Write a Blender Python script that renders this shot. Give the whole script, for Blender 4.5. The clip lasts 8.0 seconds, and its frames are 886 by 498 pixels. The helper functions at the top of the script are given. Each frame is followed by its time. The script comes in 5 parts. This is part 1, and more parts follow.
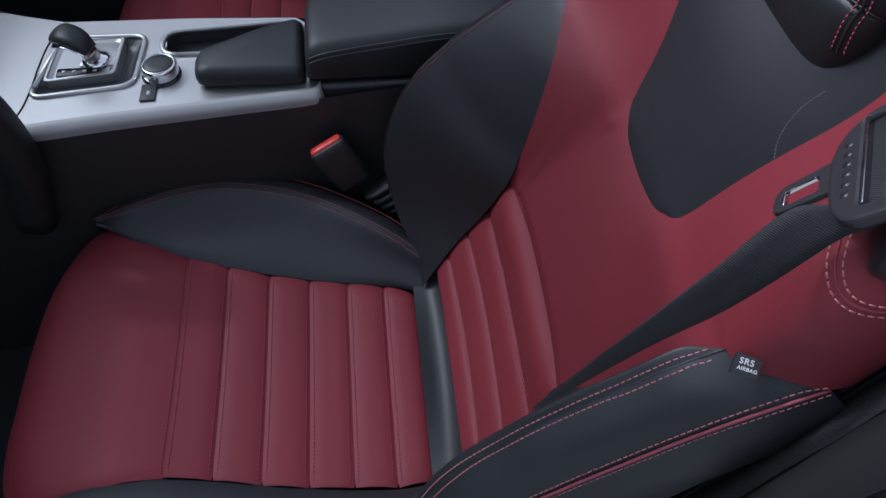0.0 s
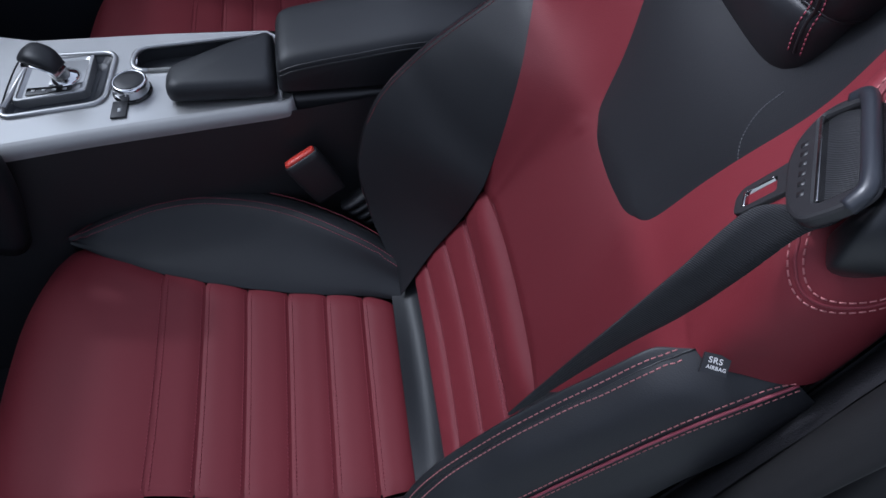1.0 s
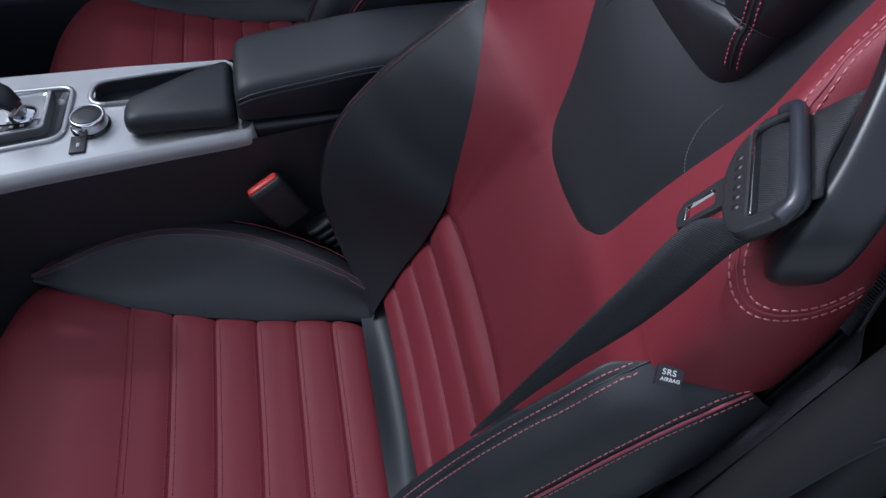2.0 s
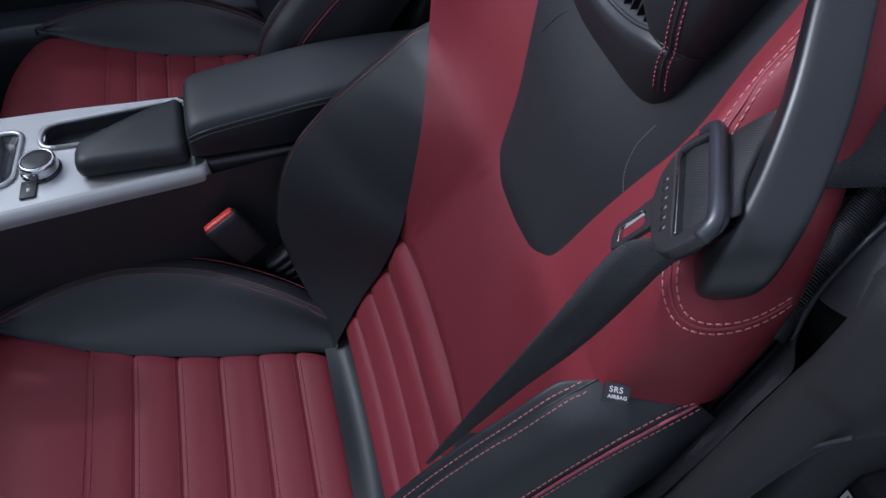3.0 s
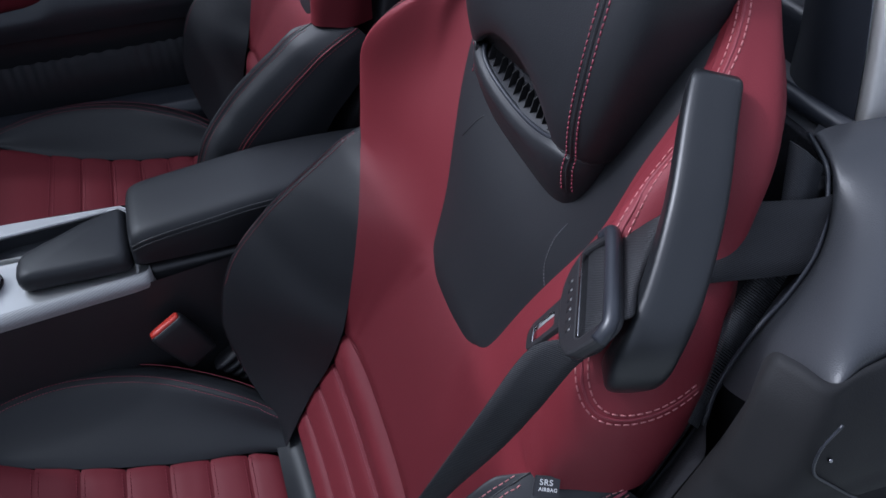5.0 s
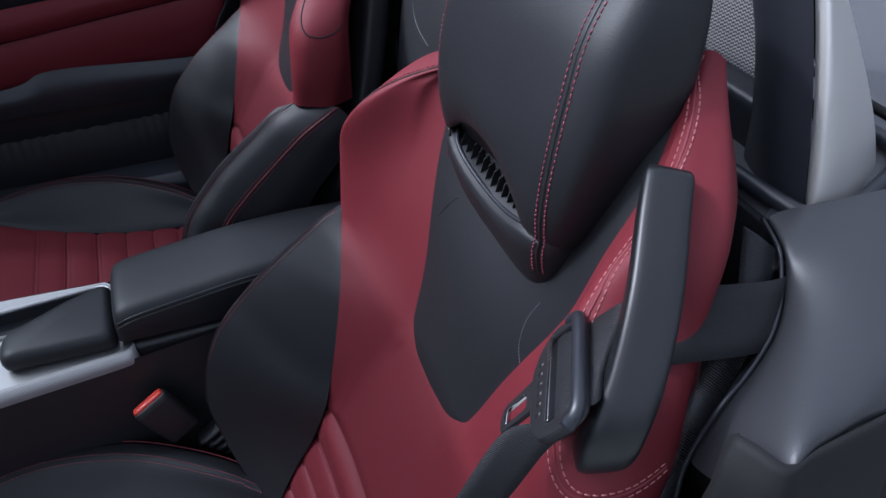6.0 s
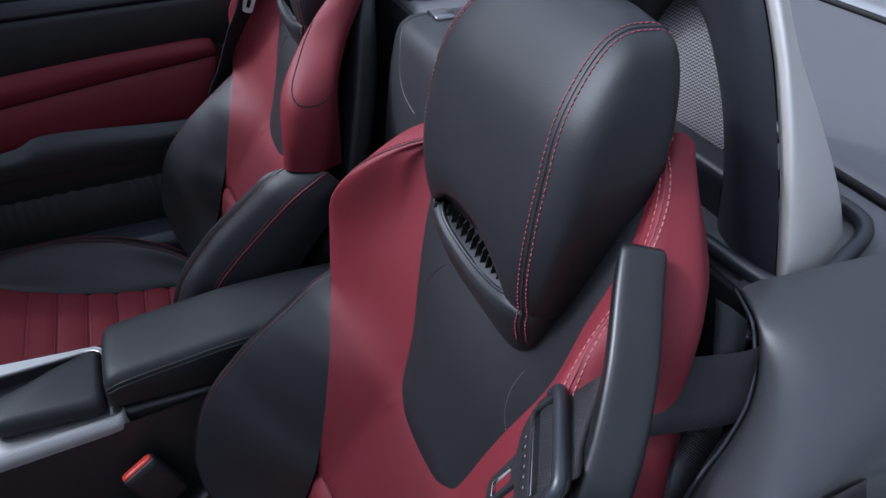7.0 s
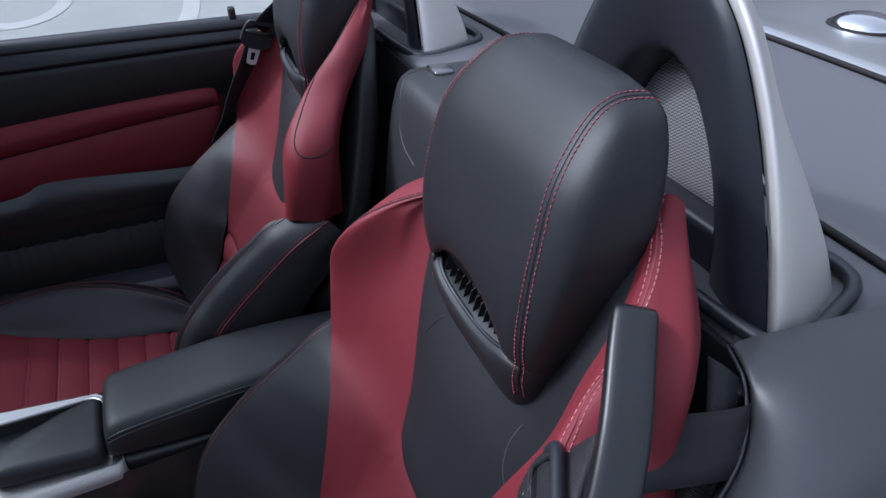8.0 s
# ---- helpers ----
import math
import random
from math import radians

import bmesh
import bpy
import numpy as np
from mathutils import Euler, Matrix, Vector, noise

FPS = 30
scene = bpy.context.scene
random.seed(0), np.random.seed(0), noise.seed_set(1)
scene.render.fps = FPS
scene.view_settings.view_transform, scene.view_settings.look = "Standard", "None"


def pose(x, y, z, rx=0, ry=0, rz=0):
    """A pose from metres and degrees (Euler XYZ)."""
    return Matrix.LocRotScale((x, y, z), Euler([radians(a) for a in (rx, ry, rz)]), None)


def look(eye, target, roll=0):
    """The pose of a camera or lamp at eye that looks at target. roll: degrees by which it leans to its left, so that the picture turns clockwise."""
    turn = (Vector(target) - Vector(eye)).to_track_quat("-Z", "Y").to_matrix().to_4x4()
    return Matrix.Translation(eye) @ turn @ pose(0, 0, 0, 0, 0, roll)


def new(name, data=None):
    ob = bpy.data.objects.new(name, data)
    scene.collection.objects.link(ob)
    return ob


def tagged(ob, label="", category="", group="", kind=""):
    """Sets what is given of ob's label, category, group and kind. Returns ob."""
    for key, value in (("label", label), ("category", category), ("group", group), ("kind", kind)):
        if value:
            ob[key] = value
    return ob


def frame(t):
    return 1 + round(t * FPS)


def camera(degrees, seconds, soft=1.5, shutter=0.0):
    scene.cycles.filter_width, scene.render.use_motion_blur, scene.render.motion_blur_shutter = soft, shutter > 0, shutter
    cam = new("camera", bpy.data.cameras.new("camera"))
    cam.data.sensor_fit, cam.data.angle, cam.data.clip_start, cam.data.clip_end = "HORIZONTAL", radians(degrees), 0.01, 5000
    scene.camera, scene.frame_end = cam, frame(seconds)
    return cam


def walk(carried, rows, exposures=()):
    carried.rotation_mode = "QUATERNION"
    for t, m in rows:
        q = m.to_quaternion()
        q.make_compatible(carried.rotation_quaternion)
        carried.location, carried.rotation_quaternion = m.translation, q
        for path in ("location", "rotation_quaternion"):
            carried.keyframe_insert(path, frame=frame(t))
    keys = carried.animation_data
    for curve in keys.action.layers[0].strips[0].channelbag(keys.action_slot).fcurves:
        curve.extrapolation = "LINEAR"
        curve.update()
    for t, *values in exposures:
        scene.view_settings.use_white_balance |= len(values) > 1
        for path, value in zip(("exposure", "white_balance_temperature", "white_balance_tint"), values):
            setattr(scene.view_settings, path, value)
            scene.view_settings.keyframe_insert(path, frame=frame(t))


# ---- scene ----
cam = camera(61.76, 8.0)
walk(cam, [
    (0, pose(0.0000, 0.0000, 1.2500, 37.835, -1.010, -6.262)),
    (0.5, pose(0.0046, -0.0003, 1.2506, 37.953, -0.898, -7.132)),
    (1, pose(0.0101, -0.0016, 1.2530, 38.399, -0.838, -8.387)),
    (1.5, pose(0.0181, -0.0019, 1.2555, 38.994, -0.673, -9.642)),
    (3, pose(0.0472, -0.0066, 1.2693, 41.229, -0.046, -15.016)),
    (3.5, pose(0.0543, -0.0081, 1.2739, 42.136, 0.083, -16.191)),
    (4, pose(0.0616, -0.0095, 1.2818, 43.418, 0.253, -17.411)),
    (4.5, pose(0.0682, -0.0119, 1.2901, 44.906, 0.323, -18.530)),
    (6, pose(0.0801, -0.0202, 1.3323, 51.167, 0.542, -21.044)),
    (6.5, pose(0.0824, -0.0225, 1.3456, 52.967, 0.594, -21.595)),
    (7, pose(0.0835, -0.0251, 1.3591, 54.845, 0.624, -21.947)),
    (7.5, pose(0.0835, -0.0271, 1.3697, 56.473, 0.613, -21.951)),
    (8, pose(0.0824, -0.0299, 1.3800, 57.812, 0.610, -21.997)),
], [(0, 0.0, 5450, 13), (4, 0.0, 5450, 13), (8, 0.15, 5450, 13)])

from mathutils.bvhtree import BVHTree

# ---- world and light ----
world = bpy.data.worlds.new("sky")
scene.world = world
world.use_nodes = True
wn = world.node_tree
sky = wn.nodes.new("ShaderNodeTexSky")
sky.sky_type = "NISHITA"
sky.sun_disc = False
sky.sun_elevation = radians(46)
sky.sun_rotation = radians(-63)
sky.dust_density = 4.0
sky.air_density = 0.8
sky.ozone_density = 0.5
hazy = wn.nodes.new("ShaderNodeHueSaturation")
hazy.inputs["Saturation"].default_value = 0.24
wn.links.new(sky.outputs[0], hazy.inputs["Color"])
wn.links.new(hazy.outputs[0], wn.nodes["Background"].inputs[0])
wn.nodes["Background"].inputs[1].default_value = 0.33
sun = new("sun", bpy.data.lights.new("sun", "SUN"))
sun.data.energy = 1.6
sun.data.angle = radians(2.5)
sun.data.color = (1.0, 0.96, 0.9)
sun.matrix_world = look((-2.80, 2.10, 4.21), (0.2, 0.6, 0.76))

# ---- materials ----


def base_mat(name, color, rough=0.5, metal=0.0, vary=0.12, scale=8.0, bump=0.0, bump_scale=400.0, tex="NOISE", rvary=0.1, coat=0.0, spec=0.5, creases=0.0):
    m = bpy.data.materials.new(name)
    m.use_nodes = True
    nt = m.node_tree
    b = nt.nodes["Principled BSDF"]
    b.inputs["Metallic"].default_value = metal
    b.inputs["Coat Weight"].default_value = coat
    b.inputs["Specular IOR Level"].default_value = spec
    co = nt.nodes.new("ShaderNodeTexCoord")
    n1 = nt.nodes.new("ShaderNodeTexNoise")
    n1.inputs["Scale"].default_value = scale
    n1.inputs["Detail"].default_value = 6
    nt.links.new(co.outputs["Object"], n1.inputs["Vector"])
    mix = nt.nodes.new("ShaderNodeMix")
    mix.data_type = "RGBA"
    mix.inputs[6].default_value = (*[c * (1 - vary) for c in color], 1)
    mix.inputs[7].default_value = (*[min(1, c * (1 + vary)) for c in color], 1)
    nt.links.new(n1.outputs["Fac"], mix.inputs[0])
    nt.links.new(mix.outputs[2], b.inputs["Base Color"])
    rr = nt.nodes.new("ShaderNodeMapRange")
    rr.inputs["To Min"].default_value = max(0.02, rough - rvary)
    rr.inputs["To Max"].default_value = min(1, rough + rvary)
    nt.links.new(n1.outputs["Fac"], rr.inputs["Value"])
    nt.links.new(rr.outputs["Result"], b.inputs["Roughness"])
    if bump:
        if tex == "VORONOI":
            t = nt.nodes.new("ShaderNodeTexVoronoi")
            out = t.outputs["Distance"]
        else:
            t = nt.nodes.new("ShaderNodeTexNoise")
            t.inputs["Detail"].default_value = 4
            out = t.outputs["Fac"]
        t.inputs["Scale"].default_value = bump_scale
        nt.links.new(co.outputs["Object"], t.inputs["Vector"])
        bp = nt.nodes.new("ShaderNodeBump")
        bp.inputs["Strength"].default_value = bump
        bp.inputs["Distance"].default_value = 0.0006
        nt.links.new(out, bp.inputs["Height"])
        nt.links.new(bp.outputs[0], b.inputs["Normal"])
        if creases:
            n2 = nt.nodes.new("ShaderNodeTexNoise")
            n2.inputs["Scale"].default_value = 13
            n2.inputs["Detail"].default_value = 1
            n2.inputs["Distortion"].default_value = 0.2
            nt.links.new(co.outputs["Object"], n2.inputs["Vector"])
            b2 = nt.nodes.new("ShaderNodeBump")
            b2.inputs["Strength"].default_value = creases
            b2.inputs["Distance"].default_value = 0.006
            nt.links.new(n2.outputs["Fac"], b2.inputs["Height"])
            nt.links.new(b2.outputs[0], bp.inputs["Normal"])
    return m


def woven(name, color, light, step, rough=0.7, bump=0.8):
    """A twill of fine diagonal ribs, step metres apart."""
    m = base_mat(name, color, rough)
    nt = m.node_tree
    b = nt.nodes["Principled BSDF"]
    co = nt.nodes.new("ShaderNodeTexCoord")
    wv = nt.nodes.new("ShaderNodeTexWave")
    wv.wave_type, wv.bands_direction = "BANDS", "DIAGONAL"
    wv.inputs["Scale"].default_value = 0.18 / step
    wv.inputs["Distortion"].default_value = 0.4
    nt.links.new(co.outputs["Object"], wv.inputs["Vector"])
    mix = nt.nodes.new("ShaderNodeMix")
    mix.data_type = "RGBA"
    mix.inputs[6].default_value = (*color, 1)
    mix.inputs[7].default_value = (*light, 1)
    nt.links.new(wv.outputs["Fac"], mix.inputs[0])
    nt.links.new(mix.outputs[2], b.inputs["Base Color"])
    bp = nt.nodes.new("ShaderNodeBump")
    bp.inputs["Strength"].default_value = bump
    bp.inputs["Distance"].default_value = 0.0008
    nt.links.new(wv.outputs["Fac"], bp.inputs["Height"])
    nt.links.new(bp.outputs[0], b.inputs["Normal"])
    return m


RED = base_mat("red_leather", (0.145, 0.0170, 0.0246), 0.60, spec=0.30, vary=0.08, scale=5, bump=0.14, bump_scale=900, tex="VORONOI", rvary=0.06, creases=0.06)
BLACK = base_mat("black_leather", (0.0142, 0.0151, 0.0178), 0.50, spec=0.40, vary=0.12, scale=5, bump=0.13, bump_scale=900, tex="VORONOI", rvary=0.06, creases=0.06)
THREAD = base_mat("red_thread", (0.22, 0.040, 0.062), 0.6, scale=60)
DARKTHREAD = base_mat("dark_red_thread", (0.16, 0.02, 0.03), 0.6, scale=60)
SEAMTHREAD = base_mat("cushion_thread", (0.20, 0.022, 0.036), 0.7, scale=60)
PALE = base_mat("pale_pink_thread", (0.40, 0.150, 0.155), 0.6, scale=60)
GREYTHREAD = base_mat("grey_thread", (0.10, 0.10, 0.11), 0.6)
PLASTIC = base_mat("black_plastic", (0.017, 0.017, 0.019), 0.42, scale=20, bump=0.15, bump_scale=1500, rvary=0.08)
SATIN = base_mat("satin_charcoal_plastic", (0.020, 0.022, 0.028), 0.36, scale=9, bump=0.1, bump_scale=1400, rvary=0.05)
VINYL = base_mat("grained_grey_vinyl", (0.031, 0.0325, 0.037), 0.42, spec=0.5, scale=6, bump=0.2, bump_scale=1100, tex="VORONOI")
BOXGREY = base_mat("dark_grey_box_plastic", (0.022, 0.023, 0.026), 0.5, scale=6, bump=0.2, bump_scale=1100, tex="VORONOI")
GUIDE = base_mat("charcoal_guide_plastic", (0.010, 0.011, 0.013), 0.37, scale=9, bump=0.12, bump_scale=1400, rvary=0.05)
MOULD = base_mat("matt_black_moulding", (0.010, 0.010, 0.011), 0.75, scale=14, bump=0.3, bump_scale=1100, spec=0.3)
DECK = base_mat("dark_grey_deck_cover", (0.094, 0.096, 0.104), 0.42, scale=3, bump=0.12, bump_scale=1200)
GLOSS = base_mat("gloss_black_trim", (0.01, 0.01, 0.011), 0.12, rvary=0.04, scale=12)
SILVER = base_mat("silver_painted_trim", (0.43, 0.43, 0.43), 0.36, metal=0.85, vary=0.05, scale=10, rvary=0.05, bump=0.1, bump_scale=2000)
HOOPS = base_mat("brushed_silver_cover", (0.68, 0.66, 0.63), 0.34, metal=0.5, vary=0.05, scale=14, rvary=0.05)
CHROME = base_mat("chrome", (0.75, 0.75, 0.76), 0.12, metal=1.0, vary=0.03, rvary=0.03)
STEEL = base_mat("dark_bare_steel", (0.30, 0.30, 0.31), 0.25, metal=1.0, vary=0.1, scale=40)
CARPET = base_mat("black_carpet", (0.022, 0.022, 0.025), 0.95, vary=0.5, scale=300, bump=1.0, bump_scale=900, spec=0.1)
FELT = base_mat("charcoal_felt_carpet", (0.022, 0.022, 0.025), 0.95, vary=0.45, scale=160, bump=1.0, bump_scale=700, spec=0.1)
WEB = woven("black_webbing", (0.004, 0.004, 0.005), (0.036, 0.037, 0.041), 0.00055, rough=0.6, bump=0.6)
WEB.node_tree.nodes["Principled BSDF"].inputs["Specular IOR Level"].default_value = 0.3
MESHM = woven("grey_wind_mesh", (0.008, 0.008, 0.009), (0.34, 0.34, 0.35), 0.0022, 0.5)
mt = MESHM.node_tree
mw = [q for q in mt.nodes if q.bl_idname == "ShaderNodeTexWave"][0]
mw.bands_direction = "Z"
mw.inputs["Scale"].default_value = 95
mw.inputs["Distortion"].default_value = 0.0
ms, mc = mt.nodes.new("ShaderNodeSeparateXYZ"), mt.nodes.new("ShaderNodeCombineXYZ")
mp, ma = mt.nodes.new("ShaderNodeMath"), mt.nodes.new("ShaderNodeMath")
mp.operation, ma.operation = "PINGPONG", "ADD"
mp.inputs[1].default_value = 0.0022
mt.links.new(mw.inputs["Vector"].links[0].from_socket, ms.inputs[0])
mt.links.new(ms.outputs[1], mp.inputs[0])
mt.links.new(mp.outputs[0], ma.inputs[0])
mt.links.new(ms.outputs[2], ma.inputs[1])
mt.links.new(ma.outputs[0], mc.inputs[2])
mt.links.new(mc.outputs[0], mw.inputs["Vector"])
# darker than the trim paint: the band's shaded lower face is put into colour
WEAVE = woven("silver_weave", (0.19, 0.19, 0.19), (0.40, 0.40, 0.40), 0.0009, 0.4, 0.3)
BUTTON = base_mat("red_buckle_plastic", (0.55, 0.045, 0.03), 0.4, vary=0.05)
WHITE = base_mat("white_print", (0.50, 0.50, 0.50), 0.6, vary=0.03)
BRIGHT = base_mat("bright_steel", (0.62, 0.62, 0.62), 0.4, metal=0.3, vary=0.05)
BODY = base_mat("silver_car_paint", (0.33, 0.34, 0.35), 0.32, metal=0.6, vary=0.03, coat=0.5)
GROUND = base_mat("pale_concrete", (0.27, 0.285, 0.275), 0.9, vary=0.15, scale=1.5, bump=0.5, bump_scale=120)
SCREENWALL = base_mat("dark_screen_wall", (0.10, 0.10, 0.105), 0.9, vary=0.2, scale=0.6, bump=0.4, bump_scale=40)
PAINT = base_mat("white_road_paint", (0.36, 0.37, 0.36), 0.8, vary=0.1, scale=6)

# sun-screening glass: mostly clear, tinted, with a little gloss
GLASS = base_mat("tinted_glass", (0.02, 0.02, 0.02), 0.03, vary=0.01, rvary=0.01)
gt = GLASS.node_tree
gc, gm = gt.nodes.new("ShaderNodeBsdfTransparent"), gt.nodes.new("ShaderNodeMixShader")
gc.inputs["Color"].default_value = (0.57, 0.59, 0.59, 1)
gm.inputs[0].default_value = 0.08
gt.links.new(gc.outputs[0], gm.inputs[1])
gt.links.new(gt.nodes["Principled BSDF"].outputs[0], gm.inputs[2])
gt.links.new(gm.outputs[0], gt.nodes["Material Output"].inputs["Surface"])

# ---- mesh helpers ----


def V(*a):
    return Vector(a)


def part(name, bm, material, parent=None, label="", smooth=True):
    bmesh.ops.recalc_face_normals(bm, faces=bm.faces[:])
    me = bpy.data.meshes.new(name)
    bm.to_mesh(me)
    bm.free()
    if smooth:
        for p in me.polygons:
            p.use_smooth = True
    me.materials.append(material)
    ob = new(name, me)
    if parent:
        ob.parent = parent
    if label:
        tagged(ob, label)
    return ob


def thing(name, place, label, category, group="", kind=""):
    ob = new(name)
    ob.location = place
    ob.empty_display_size = 0.05
    bpy.context.view_layer.update()
    return tagged(ob, label, category, group, kind)


def crv(pts, n):
    """n+1 points of a smooth curve through pts."""
    p = [Vector(q) for q in pts]
    p = [2 * p[0] - p[1]] + p + [2 * p[-1] - p[-2]]
    k = len(p) - 3
    out = []
    for i in range(n + 1):
        u = min(i / n * k, k - 1e-6)
        j = int(u)
        t = u - j
        a, b, c, d = p[j:j + 4]
        out.append(0.5 * ((2 * b) + (c - a) * t + (2 * a - 5 * b + 4 * c - d) * t * t + (3 * b - a - 3 * c + d) * t ** 3))
    return out


def loft(curves, nu, nv):
    """Grid [v][u] through the curves, which run along v."""
    s = [crv(c, nv) for c in curves]
    return [crv([c[j] for c in s], nu) if len(s) > 1 else [s[0][j]] for j in range(nv + 1)]


def puffed(grid, lift, power=6, sides="uv", hint=(-1, 0, 0.4)):
    """The grid with its rim tucked in by lift, against the normal that faces hint."""
    hint = Vector(hint)
    nv, nu = len(grid) - 1, len(grid[0]) - 1
    out = []
    for j in range(nv + 1):
        row = []
        for i in range(nu + 1):
            a = grid[j][min(i + 1, nu)] - grid[j][max(i - 1, 0)]
            b = grid[min(j + 1, nv)][i] - grid[max(j - 1, 0)][i]
            n = a.cross(b)
            n = n.normalized() if n.length > 1e-9 else Vector((0, 0, 0))
            if n.dot(hint) < 0:
                n = -n
            e = 0.0
            if "u" in sides:
                e = max(e, abs(2 * i / nu - 1) ** power)
            if "a" in sides:
                e = max(e, max(0.0, 1 - 2 * i / nu) ** power)
            if "b" in sides:
                e = max(e, max(0.0, 2 * i / nu - 1) ** power)
            if "v" in sides:
                e = max(e, abs(2 * j / nv - 1) ** power)
            row.append(grid[j][i] - n * (lift * e))
        out.append(row)
    return out


def skin(bm, grid, close=False):
    vs = [[bm.verts.new(p) for p in row] for row in grid]
    for j in range(len(vs) - 1):
        m = len(vs[j])
        for i in range(m if close else m - 1):
            q = [vs[j][i], vs[j][(i + 1) % m], vs[j + 1][(i + 1) % m], vs[j + 1][i]]
            try:
                bm.faces.new(q)
            except ValueError:
                pass
    return vs


def cap(bm, row):
    bm.faces.new(row)


def mirror(pts, s):
    return [(p[0], p[1] * s, p[2]) for p in pts]


def tube(bm, path, r, sides=6):
    pts = [Vector(p) for p in path]
    rings = []
    for i, p in enumerate(pts):
        d = (pts[min(i + 1, len(pts) - 1)] - pts[max(i - 1, 0)]).normalized()
        a = d.cross(Vector((0.13, 0.27, 0.95))).normalized()
        b = d.cross(a)
        rings.append([bm.verts.new(p + r * (math.cos(t) * a + math.sin(t) * b)) for t in [2 * math.pi * k / sides for k in range(sides)]])
    for q, w in zip(rings, rings[1:]):
        for k in range(sides):
            bm.faces.new((q[k], q[(k + 1) % sides], w[(k + 1) % sides], w[k]))
    bm.faces.new(rings[0][::-1])
    bm.faces.new(rings[-1])


def arclen(pts):
    out = [0.0]
    for a, b in zip(pts, pts[1:]):
        out.append(out[-1] + (b - a).length)
    return out


def resample(pts, step):
    L = arclen(pts)
    n = max(1, int(L[-1] / step))
    out, j = [], 0
    for i in range(n + 1):
        s = L[-1] * i / n
        while j < len(L) - 2 and L[j + 1] < s:
            j += 1
        f = (s - L[j]) / max(1e-9, L[j + 1] - L[j])
        out.append(pts[j].lerp(pts[j + 1], f))
    return out


def stitches(bm, pts, pitch=0.0048, r=0.00055, fill=0.68):
    p = resample([Vector(q) for q in pts], pitch)
    for a, b in zip(p, p[1:]):
        d = b - a
        tube(bm, [a + d * (0.5 - fill / 2), a + d * (0.5 + fill / 2)], r, 5)


def tree_of(obs):
    """A search tree over the surfaces of some parts, in their parent's space."""
    vs, fs = [], []
    for ob in obs:
        n = len(vs)
        vs += [v.co.copy() for v in ob.data.vertices]
        fs += [[n + i for i in p.vertices] for p in ob.data.polygons]
    return BVHTree.FromPolygons(vs, fs)


def laid(tree, pts, side=0.0, lift=0.0004, hint=(-1, 0, 0.3)):
    """The points laid on the nearest surface, moved sideways along it by side."""
    hint = Vector(hint)
    out = []
    for i, p in enumerate(pts):
        d = (pts[min(i + 1, len(pts) - 1)] - pts[max(i - 1, 0)]).normalized()
        q, n, _, _ = tree.find_nearest(p)
        if n.dot(hint) < 0:
            n = -n
        if side:
            q, n2, _, _ = tree.find_nearest(q + d.cross(n).normalized() * side)
            if n2.dot(hint) < 0:
                n2 = -n2
            n = n2
        out.append(q + n * lift)
    return out


def rings_body(bm, rings, n=40, power=4.0, caps=(True, True)):
    """Stacked rounded rings: (z, front x, back x, half width, middle v)."""
    rows = []
    for z, x0, x1, hw, vm in rings:
        row = []
        for k in range(n):
            t = 2 * math.pi * k / n
            c, s = math.cos(t), math.sin(t)
            f = (abs(c) ** power + abs(s) ** power) ** (-1 / power)
            row.append(V((x0 + x1) / 2 - (x1 - x0) / 2 * c * f, vm + hw * s * f, z))
        rows.append(row)
    dense = []
    cols = list(zip(*rows))
    m = (len(rows) - 1) * 5
    cc = [crv(c, m) for c in cols]
    dense = [[c[j] for c in cc] for j in range(m + 1)]
    vs = skin(bm, dense, True)
    if caps[0]:
        bm.faces.new(vs[0][::-1])
    if caps[1]:
        bm.faces.new(vs[-1])


def block(bm, x0, x1, y0, y1, z0, z1, r=0.004, seg=3):
    res = bmesh.ops.create_cube(bm, size=1)
    vs = res["verts"]
    for v in vs:
        v.co = V(x0 + (v.co.x + 0.5) * (x1 - x0), y0 + (v.co.y + 0.5) * (y1 - y0), z0 + (v.co.z + 0.5) * (z1 - z0))
    if r > 0:
        es = list({e for v in vs for e in v.link_edges})
        bmesh.ops.bevel(bm, geom=es, offset=r, segments=seg, affect="EDGES", profile=0.5)


def lathe(bm, c, profile, n=40):
    """A turned body about the upright axis through c: (radius, z) from below."""
    skin(bm, [[V(c.x + r * math.cos(t), c.y + r * math.sin(t), z) for t in [2 * math.pi * k / n for k in range(n)]] for r, z in profile], True)


def plate(bm, outer, holes, z0, z1):
    """A flat plate with holes: outlines of (x, y), z by a function or number."""
    top = z1 if callable(z1) else (lambda x, y: z1)
    loops = []
    for o in (outer, *holes):
        vs = [bm.verts.new((x, y, top(x, y))) for x, y in o]
        loops.append([bm.edges.new((vs[i], vs[(i + 1) % len(vs)])) for i in range(len(vs))])
    r = bmesh.ops.triangle_fill(bm, use_beauty=True, use_dissolve=False, edges=[e for l in loops for e in l])
    fs = [g for g in r["geom"] if isinstance(g, bmesh.types.BMFace)]
    ext = bmesh.ops.extrude_face_region(bm, geom=fs)
    for g in ext["geom"]:
        if isinstance(g, bmesh.types.BMVert):
            g.co.z -= z0


